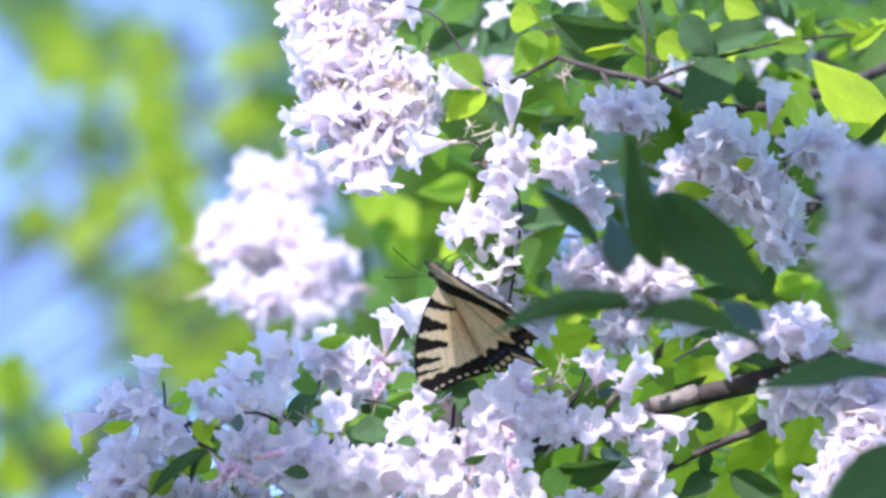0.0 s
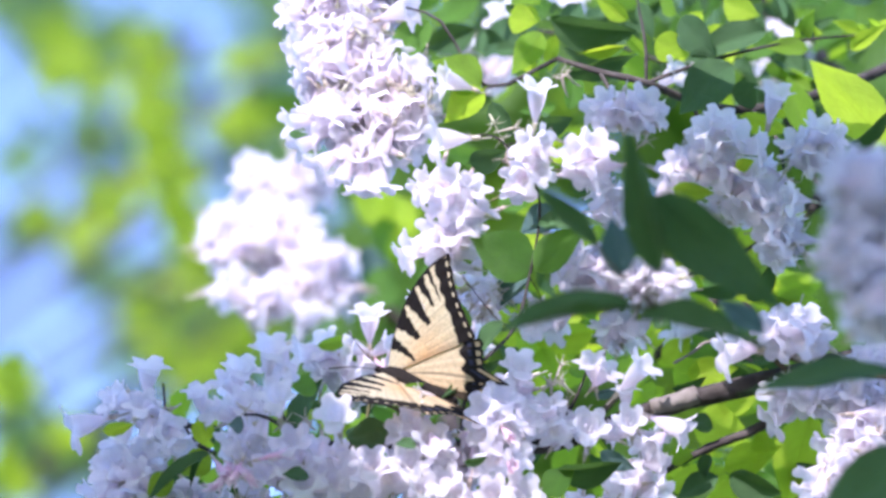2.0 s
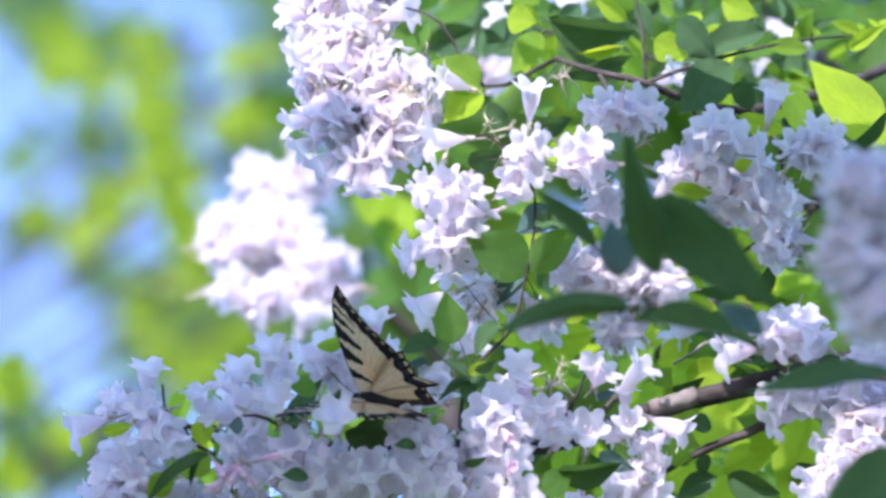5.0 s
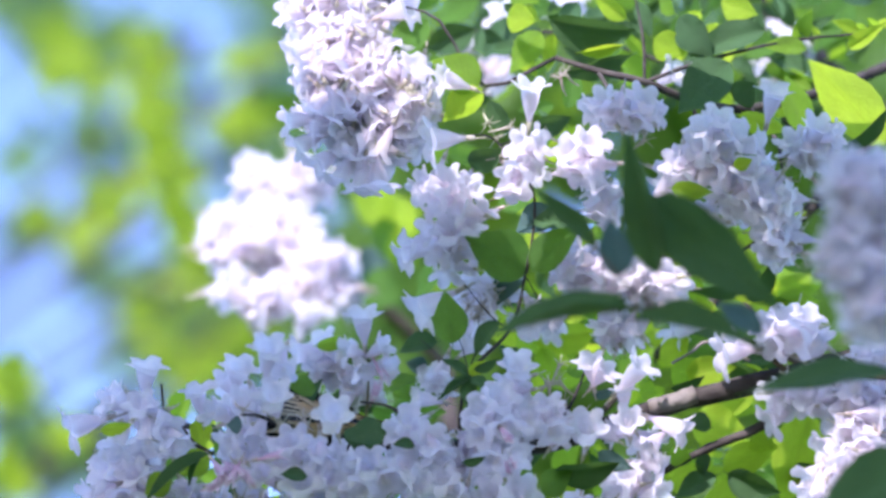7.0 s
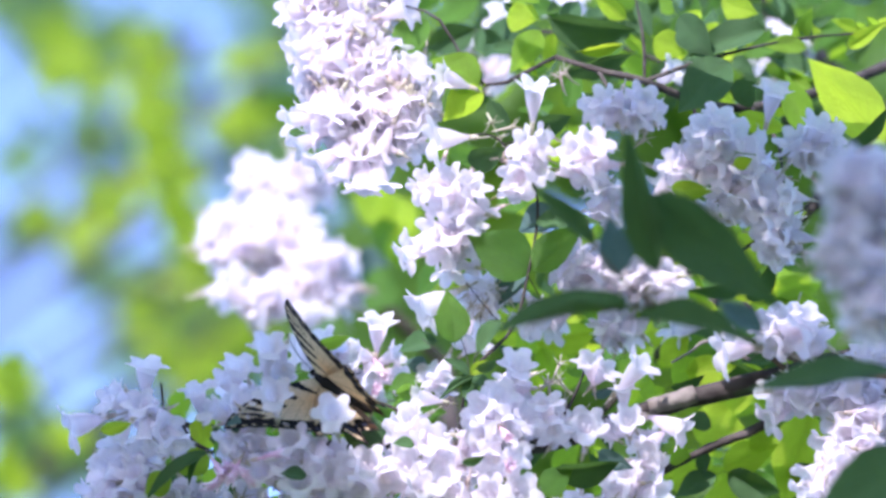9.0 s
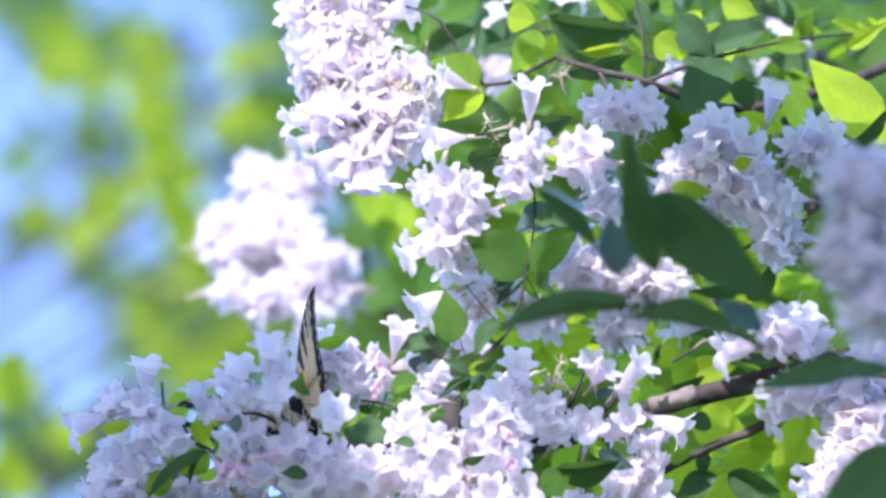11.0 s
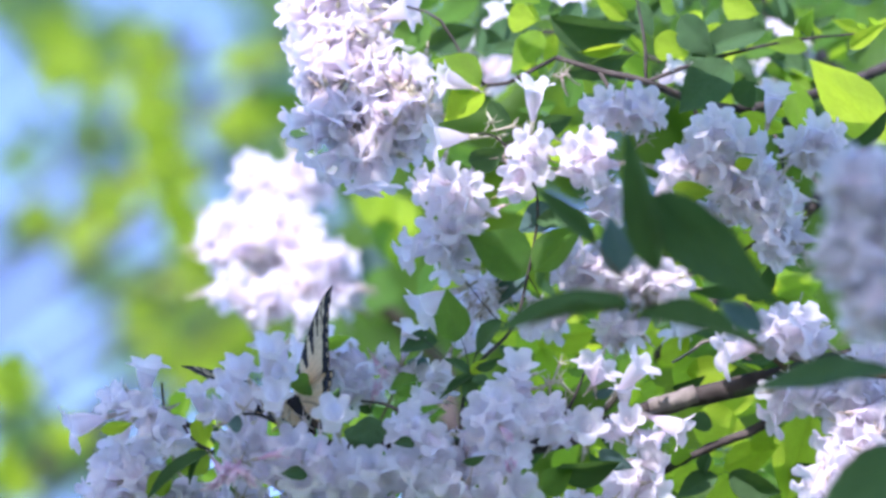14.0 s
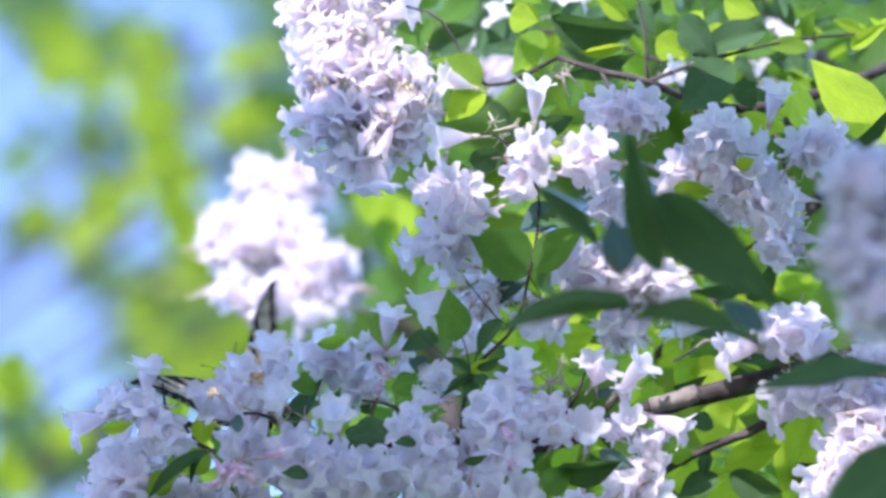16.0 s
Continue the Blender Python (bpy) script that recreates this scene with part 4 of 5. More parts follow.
def upper_shrub():
    rnd = random.Random(7)
    sh = shrub_at(0.45, 0.75, "flowering shrub with heavy drooping sprays of white-pink bells")
    stem(sh, (960, -420, 16), (0.3, 0.2, 0.75))
    up = branch_of(sh, [(960, -420, 16), (780, -230, 9), (670, -60, 5), (640, 60, 4.5), (630, 200, 4), (660, 300, 4)], 0.003, 0.0008, TWIG)
    sprays(up, rnd, ((605, 0, 5.2, 122, 92, 1.5, 120), (600, 65, 4.5, 98, 60, 1.4, 76), (590, 130, 3.8, 86, 70, 1.4, 74), (690, 140, 3.6, 80, 74, 1.4, 60)), gap=22, lean=(-0.5, -0.1, 0.3), size=1.1)
    sprays(up, rnd, ((625, 215, 3.0, 108, 62, 1.5, 96), (645, 275, 2.3, 72, 50, 1.1, 54), (715, 215, 2.6, 60, 60, 1.0, 44)), gap=22, lean=(-0.5, -0.7, 0.2), size=1.1)
    bells(up, rnd, ((512, 218, 2.2, 185, 0.2, 1.1), (530, 262, 2.4, 205, 0.2, 1.1), (560, 298, 1.6, 215, 0.25, 1.1), (640, 340, 1.2, 262, 0.15, 1.15), (672, 335, 1.2, 275, 0.15, 1.15), (605, 318, 1.4, 245, 0.2, 1.1), (505, 25, 3.8, 170, 0.3, 1.0), (515, 95, 2.4, 200, 0.3, 1.0),
                    (735, 120, 2.0, 60, 0.5, 1.1), (765, 175, 2.0, 10, 0.5, 1.1), (725, 190, 1.9, 300, 0.6, 1.0), (735, 270, 2.0, 320, 0.5, 1.0), (725, 15, 2.6, 20, 0.4, 1.2)))
    calyces(up, rnd, ((668, 60, 2.6, (0.3, -0.7, 0.6)), (672, 100, 2.2, (0.5, -0.6, 0.5)), (735, 215, 1.2, (0.2, -0.8, 0.5)), (742, 190, 1.2, (0.6, -0.5, 0.5)), (745, 235, 1.2, (-0.2, -0.9, 0.4))))
    sh2 = shrub_at(0.2, 1.0, "flowering shrub behind with sunlit white flower heads")
    stem(sh2, (780, 640, 44), (0.1, 0.1, 0.1))
    far = branch_of(sh2, [(780, 640, 44), (620, 490, 40), (520, 410, 37), (450, 360, 36)], 0.003, 0.001, TWIG)
    sprays(far, rnd, ((452, 318, 35, 50, 56, 1.0, 40), (520, 330, 35, 80, 62, 1.0, 54), (405, 425, 31.5, 56, 64, 1.0, 44), (480, 420, 31.5, 92, 80, 1.1, 76), (405, 505, 28.5, 34, 46, 0.8, 20), (470, 525, 28, 56, 48, 0.9, 36), (560, 480, 30, 66, 90, 1.0, 54), (545, 562, 28, 24, 24, 0.8, 5), (605, 490, 32, 36, 70, 0.9, 18)), gap=26, lean=(-0.2, 0.3, 0.5), size=1.2)
    leaves(far, (((660, 430, 36), (720, 410, 36), 0.020, 20, MID_LEAVES, 0), ((640, 500, 36), (710, 530, 36), 0.020, -20, MID_LEAVES, 1), ((690, 460, 35), (740, 420, 35), 0.018, 30, YOUNG_LEAVES, 0), ((640, 390, 36), (690, 330, 36), 0.022, 10, LIT_YELLOW_LEAVES, 0), ((680, 400, 36), (740, 360, 36), 0.022, 0, LIT_YELLOW_LEAVES, 0), ((640, 440, 37), (680, 500, 37), 0.018, 10, SKY_SHEEN_LEAVES, 0)))
    sprays(far, rnd, ((888, 30, 16, 26, 34, 1.2, 10), (885, 120, 16, 22, 56, 1.2, 12), (810, 70, 17, 40, 26, 1.2, 8), (1000, 8, 16, 45, 22, 1.2, 12), (1385, 110, 22, 60, 50, 1.5, 26), (1390, 60, 20, 50, 30, 1.5, 10), (1195, 128, 13, 30, 22, 1.2, 6)), size=1.0)
    return up, far


def front_shrub():
    rnd = random.Random(12)
    sh = shrub_at(0.55, -0.35, "nearer flowering shrub in shade with dark leaves and lilac flowers")
    stem(sh, (1720, 700, -22), (0.1, 0.0, 0.2))
    front = branch_of(sh, [(1720, 700, -22), (1650, 680, -8), (1450, 655, 2.8), (1340, 610, 1.0), (1285, 588, -10), (1160, 550, -18.8), (1140, 480, -19)], 0.0010, 0.0006, TWIG,
                      twigs=[[(1160, 550, -18.8), (1110, 505, -18.4), (1052, 438, -18), (1040, 425, -18)], [(1190, 550, -19), (1120, 545, -19), (1080, 545, -19)], [(1720, 700, -22), (1640, 685, -19), (1550, 668, -18)], [(1720, 700, -22), (1600, 520, -25), (1530, 420, -25), (1520, 330, -25)]])
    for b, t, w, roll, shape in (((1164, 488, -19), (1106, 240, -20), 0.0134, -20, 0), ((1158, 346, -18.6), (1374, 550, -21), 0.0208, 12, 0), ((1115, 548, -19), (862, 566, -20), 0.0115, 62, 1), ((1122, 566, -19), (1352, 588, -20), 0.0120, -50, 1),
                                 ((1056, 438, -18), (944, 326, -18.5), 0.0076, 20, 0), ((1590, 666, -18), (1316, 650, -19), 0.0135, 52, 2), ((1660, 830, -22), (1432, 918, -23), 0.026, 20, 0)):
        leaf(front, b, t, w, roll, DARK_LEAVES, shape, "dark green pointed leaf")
    leaf(front, (1350, 594, -18.4), (1268, 532, -18.0), 0.0085, 20, SKY_SHEEN_LEAVES, 0)
    leaf(front, (1092, 492, -17.6), (1084, 385, -17.4), 0.0125, 20, SKY_SHEEN_LEAVES, 0)
    sprays(front, rnd, ((1535, 350, -26, 80, 96, 1.4, 44), (1515, 450, -26, 76, 86, 1.6, 44), (1548, 540, -26, 76, 80, 1.6, 44)), lean=(-0.2, 0.1, 0.15))
    right = branch_of(sh, [(1720, 700, -22), (1640, 690, -6), (1540, 700, 1.5), (1440, 690, 1.8), (1370, 640, 1.8)], 0.0022, 0.0009, TWIG)
    sprays(right, rnd, ((1400, 595, 1.5, 70, 40, 1.0, 24), (1415, 700, 0.4, 66, 40, 1.0, 24), (1490, 690, 0.4, 84, 50, 1.1, 32), (1535, 735, 0.2, 80, 68, 1.2, 40), (1520, 820, -0.8, 76, 62, 1.2, 38), (1470, 880, -1.4, 54, 40, 0.9, 18), (1560, 640, 1.0, 46, 40, 0.9, 14)), lean=(-0.4, -0.1, 0.1))
    bells(right, rnd, ((1278, 628, 0.4, 186, 0.2, 1.25), (1300, 608, 0.6, 160, 0.3, 1.1), (1358, 575, 0.2, 140, 0.5, 1.1), (1392, 560, 0.2, 95, 0.5, 1.05), (1430, 560, 0.2, 70, 0.5, 1.05), (1408, 598, -0.2, 200, 0.6, 1.1), (1450, 605, 0.1, 330, 0.5, 1.1), (1365, 612, 0.2, 210, 0.5, 1.0),
                       (1385, 690, 0.2, 220, 0.6, 1.1), (1360, 745, 0.3, 205, 0.25, 1.1), (1420, 715, 0.1, 250, 0.5, 1.1), (1465, 700, 0.0, 300, 0.5, 1.1), (1510, 660, 0.0, 60, 0.5, 1.1), (1530, 625, 0.2, 100, 0.4, 1.0)))
    bells(right, rnd, ((1468, 745, -0.2, 200, 0.4, 1.1), (1455, 795, -0.2, 195, 0.4, 1.1), (1500, 770, -0.6, 240, 0.6, 1.1), (1540, 740, -0.6, 60, 0.6, 1.1), (1430, 845, -0.1, 205, 0.35, 1.1), (1480, 835, -0.5, 230, 0.5, 1.1), (1545, 800, -0.6, 300, 0.6, 1.1), (1420, 875, 0.0, 210, 0.3, 1.0), (1465, 872, -0.2, 250, 0.5, 1.1)))
    return sh, front, right


LOW, UNDER, MID, HANG, TOP, SPRIG = main_shrub()
UP, FAR = upper_shrub()
SHRUB_C, FRONT, RIGHT = front_shrub()


# ---- trees far behind ----
def leaf_crowd(rnd, clumps, size):
    """Many bent leaves, clump by clump: place on the plan, half sizes there, depth in centimetres, count."""
    places = []
    for x, y, rx, ry, d, n in clumps:
        places += [at(x + rnd.gauss(0, 0.5) * rx, y + rnd.gauss(0, 0.5) * ry, d + rnd.uniform(-30, 30)) for _ in range(n)]
    return bent_leaves(rnd, places, size)


def tree_at(x, y, height, crowns, label, material, seed, size):
    rnd = random.Random(seed)
    ob = new("tree")
    put(ob, Matrix.Translation((x, y, 0)))
    tagged(ob, label, "tree", "trees behind")
    bm = bmesh.new()
    top = Vector((0.1, 0.1, height))
    line = smooth_line([Vector((0, 0, -0.1)), Vector((0.04, 0.02, height * 0.4)), top], 8)
    tube(bm, line, 0.11, 0.03, 10, 0.05)
    part("trunk", bm, BARK, ob, "", Matrix.Translation((x, y, 0)))
    tagged(part("canopy", foliage(rnd, Vector((x, y, height + 0.9)), (1.3, 1.3, 1.0), 900, size * 1.5, material), None, ob), kind="stuff")
    for clump in crowns:
        if clump[0] < 240 and clump[1] < 760:
            continue
        b = at(clump[0], clump[1], clump[4]) - Vector((x, y, 0))
        a = line[min(len(line) - 1, max(4, int(len(line) * (b.z - 0.3) / height)))]
        bm = bmesh.new()
        tube(bm, smooth_line([a, a.lerp(b, 0.5) + Vector((0, 0.2, 0.2)), b + way(0, 0, -1) * 0.35, b], 5), 0.006, 0.002, 6)
        part("limb", bm, BARK, ob, "", Matrix.Translation((x, y, 0)))
    vs, fs = leaf_crowd(rnd, crowns, size)
    me = bpy.data.meshes.new("crown")
    me.from_pydata(vs, [], fs)
    me.materials.append(material)
    tagged(part("crown", me, None, ob), kind="stuff")
    return ob


def background():
    # streaks of leaves with sunlight put into their colour, and the sky between them
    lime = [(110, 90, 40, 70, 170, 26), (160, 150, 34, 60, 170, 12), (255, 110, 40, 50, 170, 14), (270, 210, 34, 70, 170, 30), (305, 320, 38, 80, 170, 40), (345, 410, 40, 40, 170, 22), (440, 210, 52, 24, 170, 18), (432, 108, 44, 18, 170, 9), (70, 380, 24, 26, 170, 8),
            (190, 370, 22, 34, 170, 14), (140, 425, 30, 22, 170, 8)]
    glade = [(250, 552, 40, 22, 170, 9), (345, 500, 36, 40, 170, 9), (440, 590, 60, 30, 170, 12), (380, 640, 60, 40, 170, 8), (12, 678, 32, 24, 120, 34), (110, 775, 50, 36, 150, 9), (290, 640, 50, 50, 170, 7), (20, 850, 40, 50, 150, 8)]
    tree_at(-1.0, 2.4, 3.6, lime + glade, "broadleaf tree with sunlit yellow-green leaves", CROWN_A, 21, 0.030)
    # leaves behind, in the darker tone that stands for shade
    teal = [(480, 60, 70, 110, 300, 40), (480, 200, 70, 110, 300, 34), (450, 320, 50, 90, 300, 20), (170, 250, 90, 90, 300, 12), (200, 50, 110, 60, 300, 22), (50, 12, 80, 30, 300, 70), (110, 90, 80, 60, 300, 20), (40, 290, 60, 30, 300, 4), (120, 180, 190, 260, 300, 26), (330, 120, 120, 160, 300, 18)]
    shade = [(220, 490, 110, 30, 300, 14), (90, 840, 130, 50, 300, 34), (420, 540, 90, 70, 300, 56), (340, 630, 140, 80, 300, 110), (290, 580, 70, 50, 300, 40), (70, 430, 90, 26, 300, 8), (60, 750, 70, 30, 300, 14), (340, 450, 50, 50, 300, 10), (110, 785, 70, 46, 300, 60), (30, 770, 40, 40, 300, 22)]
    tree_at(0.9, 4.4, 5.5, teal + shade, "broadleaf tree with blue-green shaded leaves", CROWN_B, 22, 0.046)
    right = [(760, 300, 200, 300, 150, 190), (980, 120, 220, 220, 150, 190), (1250, 150, 250, 220, 150, 220), (1480, 200, 200, 250, 150, 170), (1250, 600, 250, 250, 150, 260), (900, 650, 250, 220, 150, 240), (1480, 700, 200, 250, 150, 170), (660, 600, 90, 160, 150, 60), (1100, 820, 300, 120, 150, 170)]
    tree_at(1.3, 2.6, 4.6, right, "broadleaf tree with green leaves lit from above", CROWN_C, 23, 0.045)


background()


# ---- unseen boughs added above the view to cast the shade ----
def shade_tree(seed, foot, crest, boughs, label):
    """An unseen young tree added to cast shade: foot on the ground, crest on the plan, boughs as (points, leaf clumps).
    """
    rnd = random.Random(seed)
    a = Vector((*foot, 0))
    ob = new("tree")
    put(ob, Matrix.Translation(a))
    tagged(ob, label, "tree", "young trees")
    top = at(*crest)
    bm = bmesh.new()
    tube(bm, [p - a for p in smooth_line([a - Vector((0, 0, 0.1)), a.lerp(top, 0.5) + Vector((-0.04, 0, 0)), top], 8)], 0.03, 0.012, 8, 0.06)
    part("trunk", bm, BARK, ob, "", Matrix.Translation(a))
    for pts, clumps in boughs:
        br = branch_of(ob, [crest, *pts], 0.010, 0.003, BARK)
        for x, y, rx, ry, n, d0 in clumps:
            for _ in range(n):
                px, py, d = x + rnd.uniform(-rx, rx), y + rnd.uniform(-ry, ry), d0 + rnd.uniform(-4, 4)
                t, size = rnd.uniform(0, math.tau), rnd.uniform(150, 260)
                leaf(br, (px, py, d), (px + size * math.cos(t), py + size * 0.4 * math.sin(t), d + rnd.uniform(-3, 3)), size * UNIT * 0.55, rnd.uniform(30, 150), MID_LEAVES, rnd.randrange(3))
    return ob


LONG_BOUGH = ([(-600, -450, -16), (-250, -340, -14), (80, -330, -14)],
              ((-720, -330, 120, 90, 34, -14), (-580, -320, 120, 90, 36, -14), (-420, -300, 120, 80, 32, -14), (-260, -290, 110, 80, 26, -14), (-100, -280, 110, 80, 22, -14), (30, -290, 70, 70, 14, -14)))
SIDE_BOUGH = ([(-1000, -480, -16), (-1150, -360, -14)], ((-940, -330, 120, 90, 24, -14), (-1100, -330, 100, 90, 20, -14)))
HIGH_BOUGH = ([(-500, -680, -16), (-280, -640, -14), (-60, -600, -14)], ((-320, -590, 110, 50, 20, -14), (-150, -580, 110, 50, 12, -14)))
TOP_BOUGH = ([(-680, -880, -16), (-540, -960, -14), (-400, -960, -14)], ((-460, -960, 90, 70, 6, -14), (-360, -950, 80, 70, 5, -14)))
SWAYING_SHADER = shade_tree(31, (-0.75, -0.35), (-800, -700, -18), [SIDE_BOUGH, LONG_BOUGH, HIGH_BOUGH, TOP_BOUGH], "unseen young tree added to cast swaying shade on the flowers")
STILL_SHADER = shade_tree(32, (0.85, -0.45), (1900, -700, -20),
                        [([(1600, -450, -10), (1350, -300, -7), (1080, -270, -6)], ((1040, -230, 50, 50, 7, -6.5), (1130, -210, 70, 60, 14, -6.5), (1195, -180, 60, 50, 13, -6.5))),
                         ([(1500, -560, -18), (1000, -420, -15), (480, -330, -14)], ((440, -280, 70, 50, 2, -14), (540, -270, 70, 50, 2, -14), (640, -260, 60, 50, 3, -14)))],
                        "unseen young tree added to shade the flowers")
NEAR_SHADER = shade_tree(33, (0.95, -0.85), (1900, -800, -32),
                       [([(1500, -450, -27), (1000, -300, -31), (620, -270, -30)], ((620, -230, 110, 70, 26, -30), (780, -220, 110, 70, 26, -30), (960, -220, 120, 70, 34, -31), (1190, -220, 110, 70, 44, -25), (1000, -240, 120, 60, 34, -37), (740, -520, 100, 60, 26, -31), (860, -500, 100, 60, 26, -31), (960, -470, 90, 60, 22, -31))),
                         ([(1600, -620, -30), (1330, -580, -36), (1060, -520, -37)], ((1130, -670, 100, 50, 24, -37), (1130, -570, 100, 50, 24, -37), (1140, -470, 100, 50, 24, -37), (1140, -370, 100, 50, 24, -37)))],
                       "unseen young tree added to shade the dark front leaves")





# ---- the butterfly ----
def wing_material():
    m = Mat("wing")
    n = m.t.nodes.new("ShaderNodeVertexColor")
    n.layer_name = "pattern"
    scale = m.ramp(m.noise(900.0, 3.0), (0.3, (0.80, 0.80, 0.80)), (0.7, (1.08, 1.08, 1.08)))
    tone = m.mix(n.outputs["Color"], scale, 1.0, "MULTIPLY")
    warm = m.mix(tone, (1.0, 0.80, 0.56), 1.0, "MULTIPLY")
    return m.thin(tone, warm, 0.42, 0.65, m.bump(m.noise(1500.0, 2.0), 0.3, 0.0003), 0.2)


def fur_material():
    m = Mat("body_fur")
    tone = m.ramp(m.noise(900.0, 3.0), (0.4, (0.012, 0.010, 0.009)), (0.7, (0.020, 0.016, 0.013)))
    return m.solid(tone, 0.9, m.bump(m.noise(1400.0), 0.8, 0.0006), 0.2)


WING, FUR = wing_material(), fur_material()
CREAM, BLACK, AMBER, BLUE = Vector((0.66, 0.60, 0.42)), Vector((0.012, 0.010, 0.010)), Vector((0.72, 0.36, 0.10)), Vector((0.12, 0.17, 0.35))


def along(points, s):
    """A place along a line of points, s from 0 to 1."""
    f = s * (len(points) - 1)
    i = min(int(f), len(points) - 2)
    return Vector(points[i]).lerp(Vector(points[i + 1]), f - i)


SPAN = 1.12       # the wings, against a forewing of 4.3 cm


def wing_sheet(front, rear, rim, paint, ns, nv, lift):
    """A thin wing between its front and rear edges (centimetres: back, out), in one mesh with its pattern."""
    bm = bmesh.new()
    layer = bm.verts.layers.float_color.new("pattern")
    f_line = [p.xy for p in smooth_line([(*p, 0) for p in front], 8)]
    r_line = [p.xy for p in smooth_line([(*p, 0) for p in rear], 8)]
    grid = []
    for i in range(ns + 1):
        s = i / ns
        row = []
        for j in range(nv + 1):
            v = j / nv
            p = along(f_line, s).lerp(along(r_line, s), v)
            p += Vector(rim(v)) * max(s - 0.55, 0) / 0.45 * s
            z = lift + 0.06 * math.sin(v * 3.0) * s - 0.10 * s * s + 0.010 * math.sin(v * 40) * s
            vert = bm.verts.new((p.x * SPAN / 100, p.y * SPAN / 100, z * SPAN / 100))
            vert[layer] = (*paint(s, v), 1)
            row.append(vert)
        grid.append(row)
    for i in range(ns):
        for j in range(nv):
            bm.faces.new((grid[i][j], grid[i][j + 1], grid[i + 1][j + 1], grid[i + 1][j]))
    return bm


def fore_paint(s, v):
    black = 0.0
    if v < 0.030 + 0.02 * s:
        black = 1.0
    edge = 0.815 + 0.03 * math.sin(v * 31) * 0.4 - 0.03 * (v > 0.8)
    if s > edge:
        black = 1.0
        if 0.930 < s < 0.957 and abs((v * 9) % 1 - 0.5) < 0.22 and v > 0.05:
            black = 0.0
    for mid, reach, wide in ((0.20, 0.95, 0.050), (0.37, 0.62, 0.068), (0.52, 0.58, 0.062), (0.645, 0.44, 0.040), (0.735, 0.46, 0.020)):
        slant = mid + 0.10 * v + 0.004 * math.sin(v * 26)
        if v < reach and abs(s - slant) < wide * (1 - 0.65 * v / reach):
            black = 1.0
    if v > 0.93:
        black = max(black, 0.3)
    vein = min(abs(v - (0.16 + 0.12 * k)) for k in range(7))
    if vein < 0.008 and s > 0.45:
        black = max(black, 0.25)
    base = CREAM.lerp(AMBER, 0.62 * max(0.0, 1 - abs(s - 0.42) * 2.4) * max(0.0, v - 0.35) * 1.6)
    return base.lerp(BLACK, black)


def hind_paint(s, v):
    black = 0.0
    edge = 0.73 + 0.03 * math.sin(v * 22)
    base = CREAM.lerp(AMBER, 0.08 + 0.30 * v)
    if s > edge:
        black = 1.0
        if 0.91 < s < 0.965 and abs((v * 6.5) % 1 - 0.5) < 0.28:
            black, base = 0.0, CREAM.lerp(AMBER, 0.25)
        elif 0.80 < s < 0.87 and abs((v * 6.5) % 1 - 0.5) < 0.30:
            black, base = 0.8, BLUE
        if v > 0.86 and 0.84 < s < 0.93:
            black, base = 0.1, AMBER
    if abs(v - 0.52 - 0.1 * s) < 0.045 * (1 - s) + 0.006:
        black = max(black, 0.45)
    if v > 0.86:
        black = max(black, 0.92)
    vein = min(abs(v - (0.14 + 0.15 * k)) for k in range(6))
    if vein < 0.008 and s > 0.35:
        black = max(black, 0.25)
    return base.lerp(BLACK, black)


def hind_rim(v):
    scallop = 0.09 * abs(math.sin(v * 6.5 * math.pi))
    tail = 0.95 * max(0.0, 1 - abs(v - 0.60) / 0.085) ** 0.6
    return (scallop + tail, 0.08 * math.sin(math.pi * v) + 0.05 * scallop)


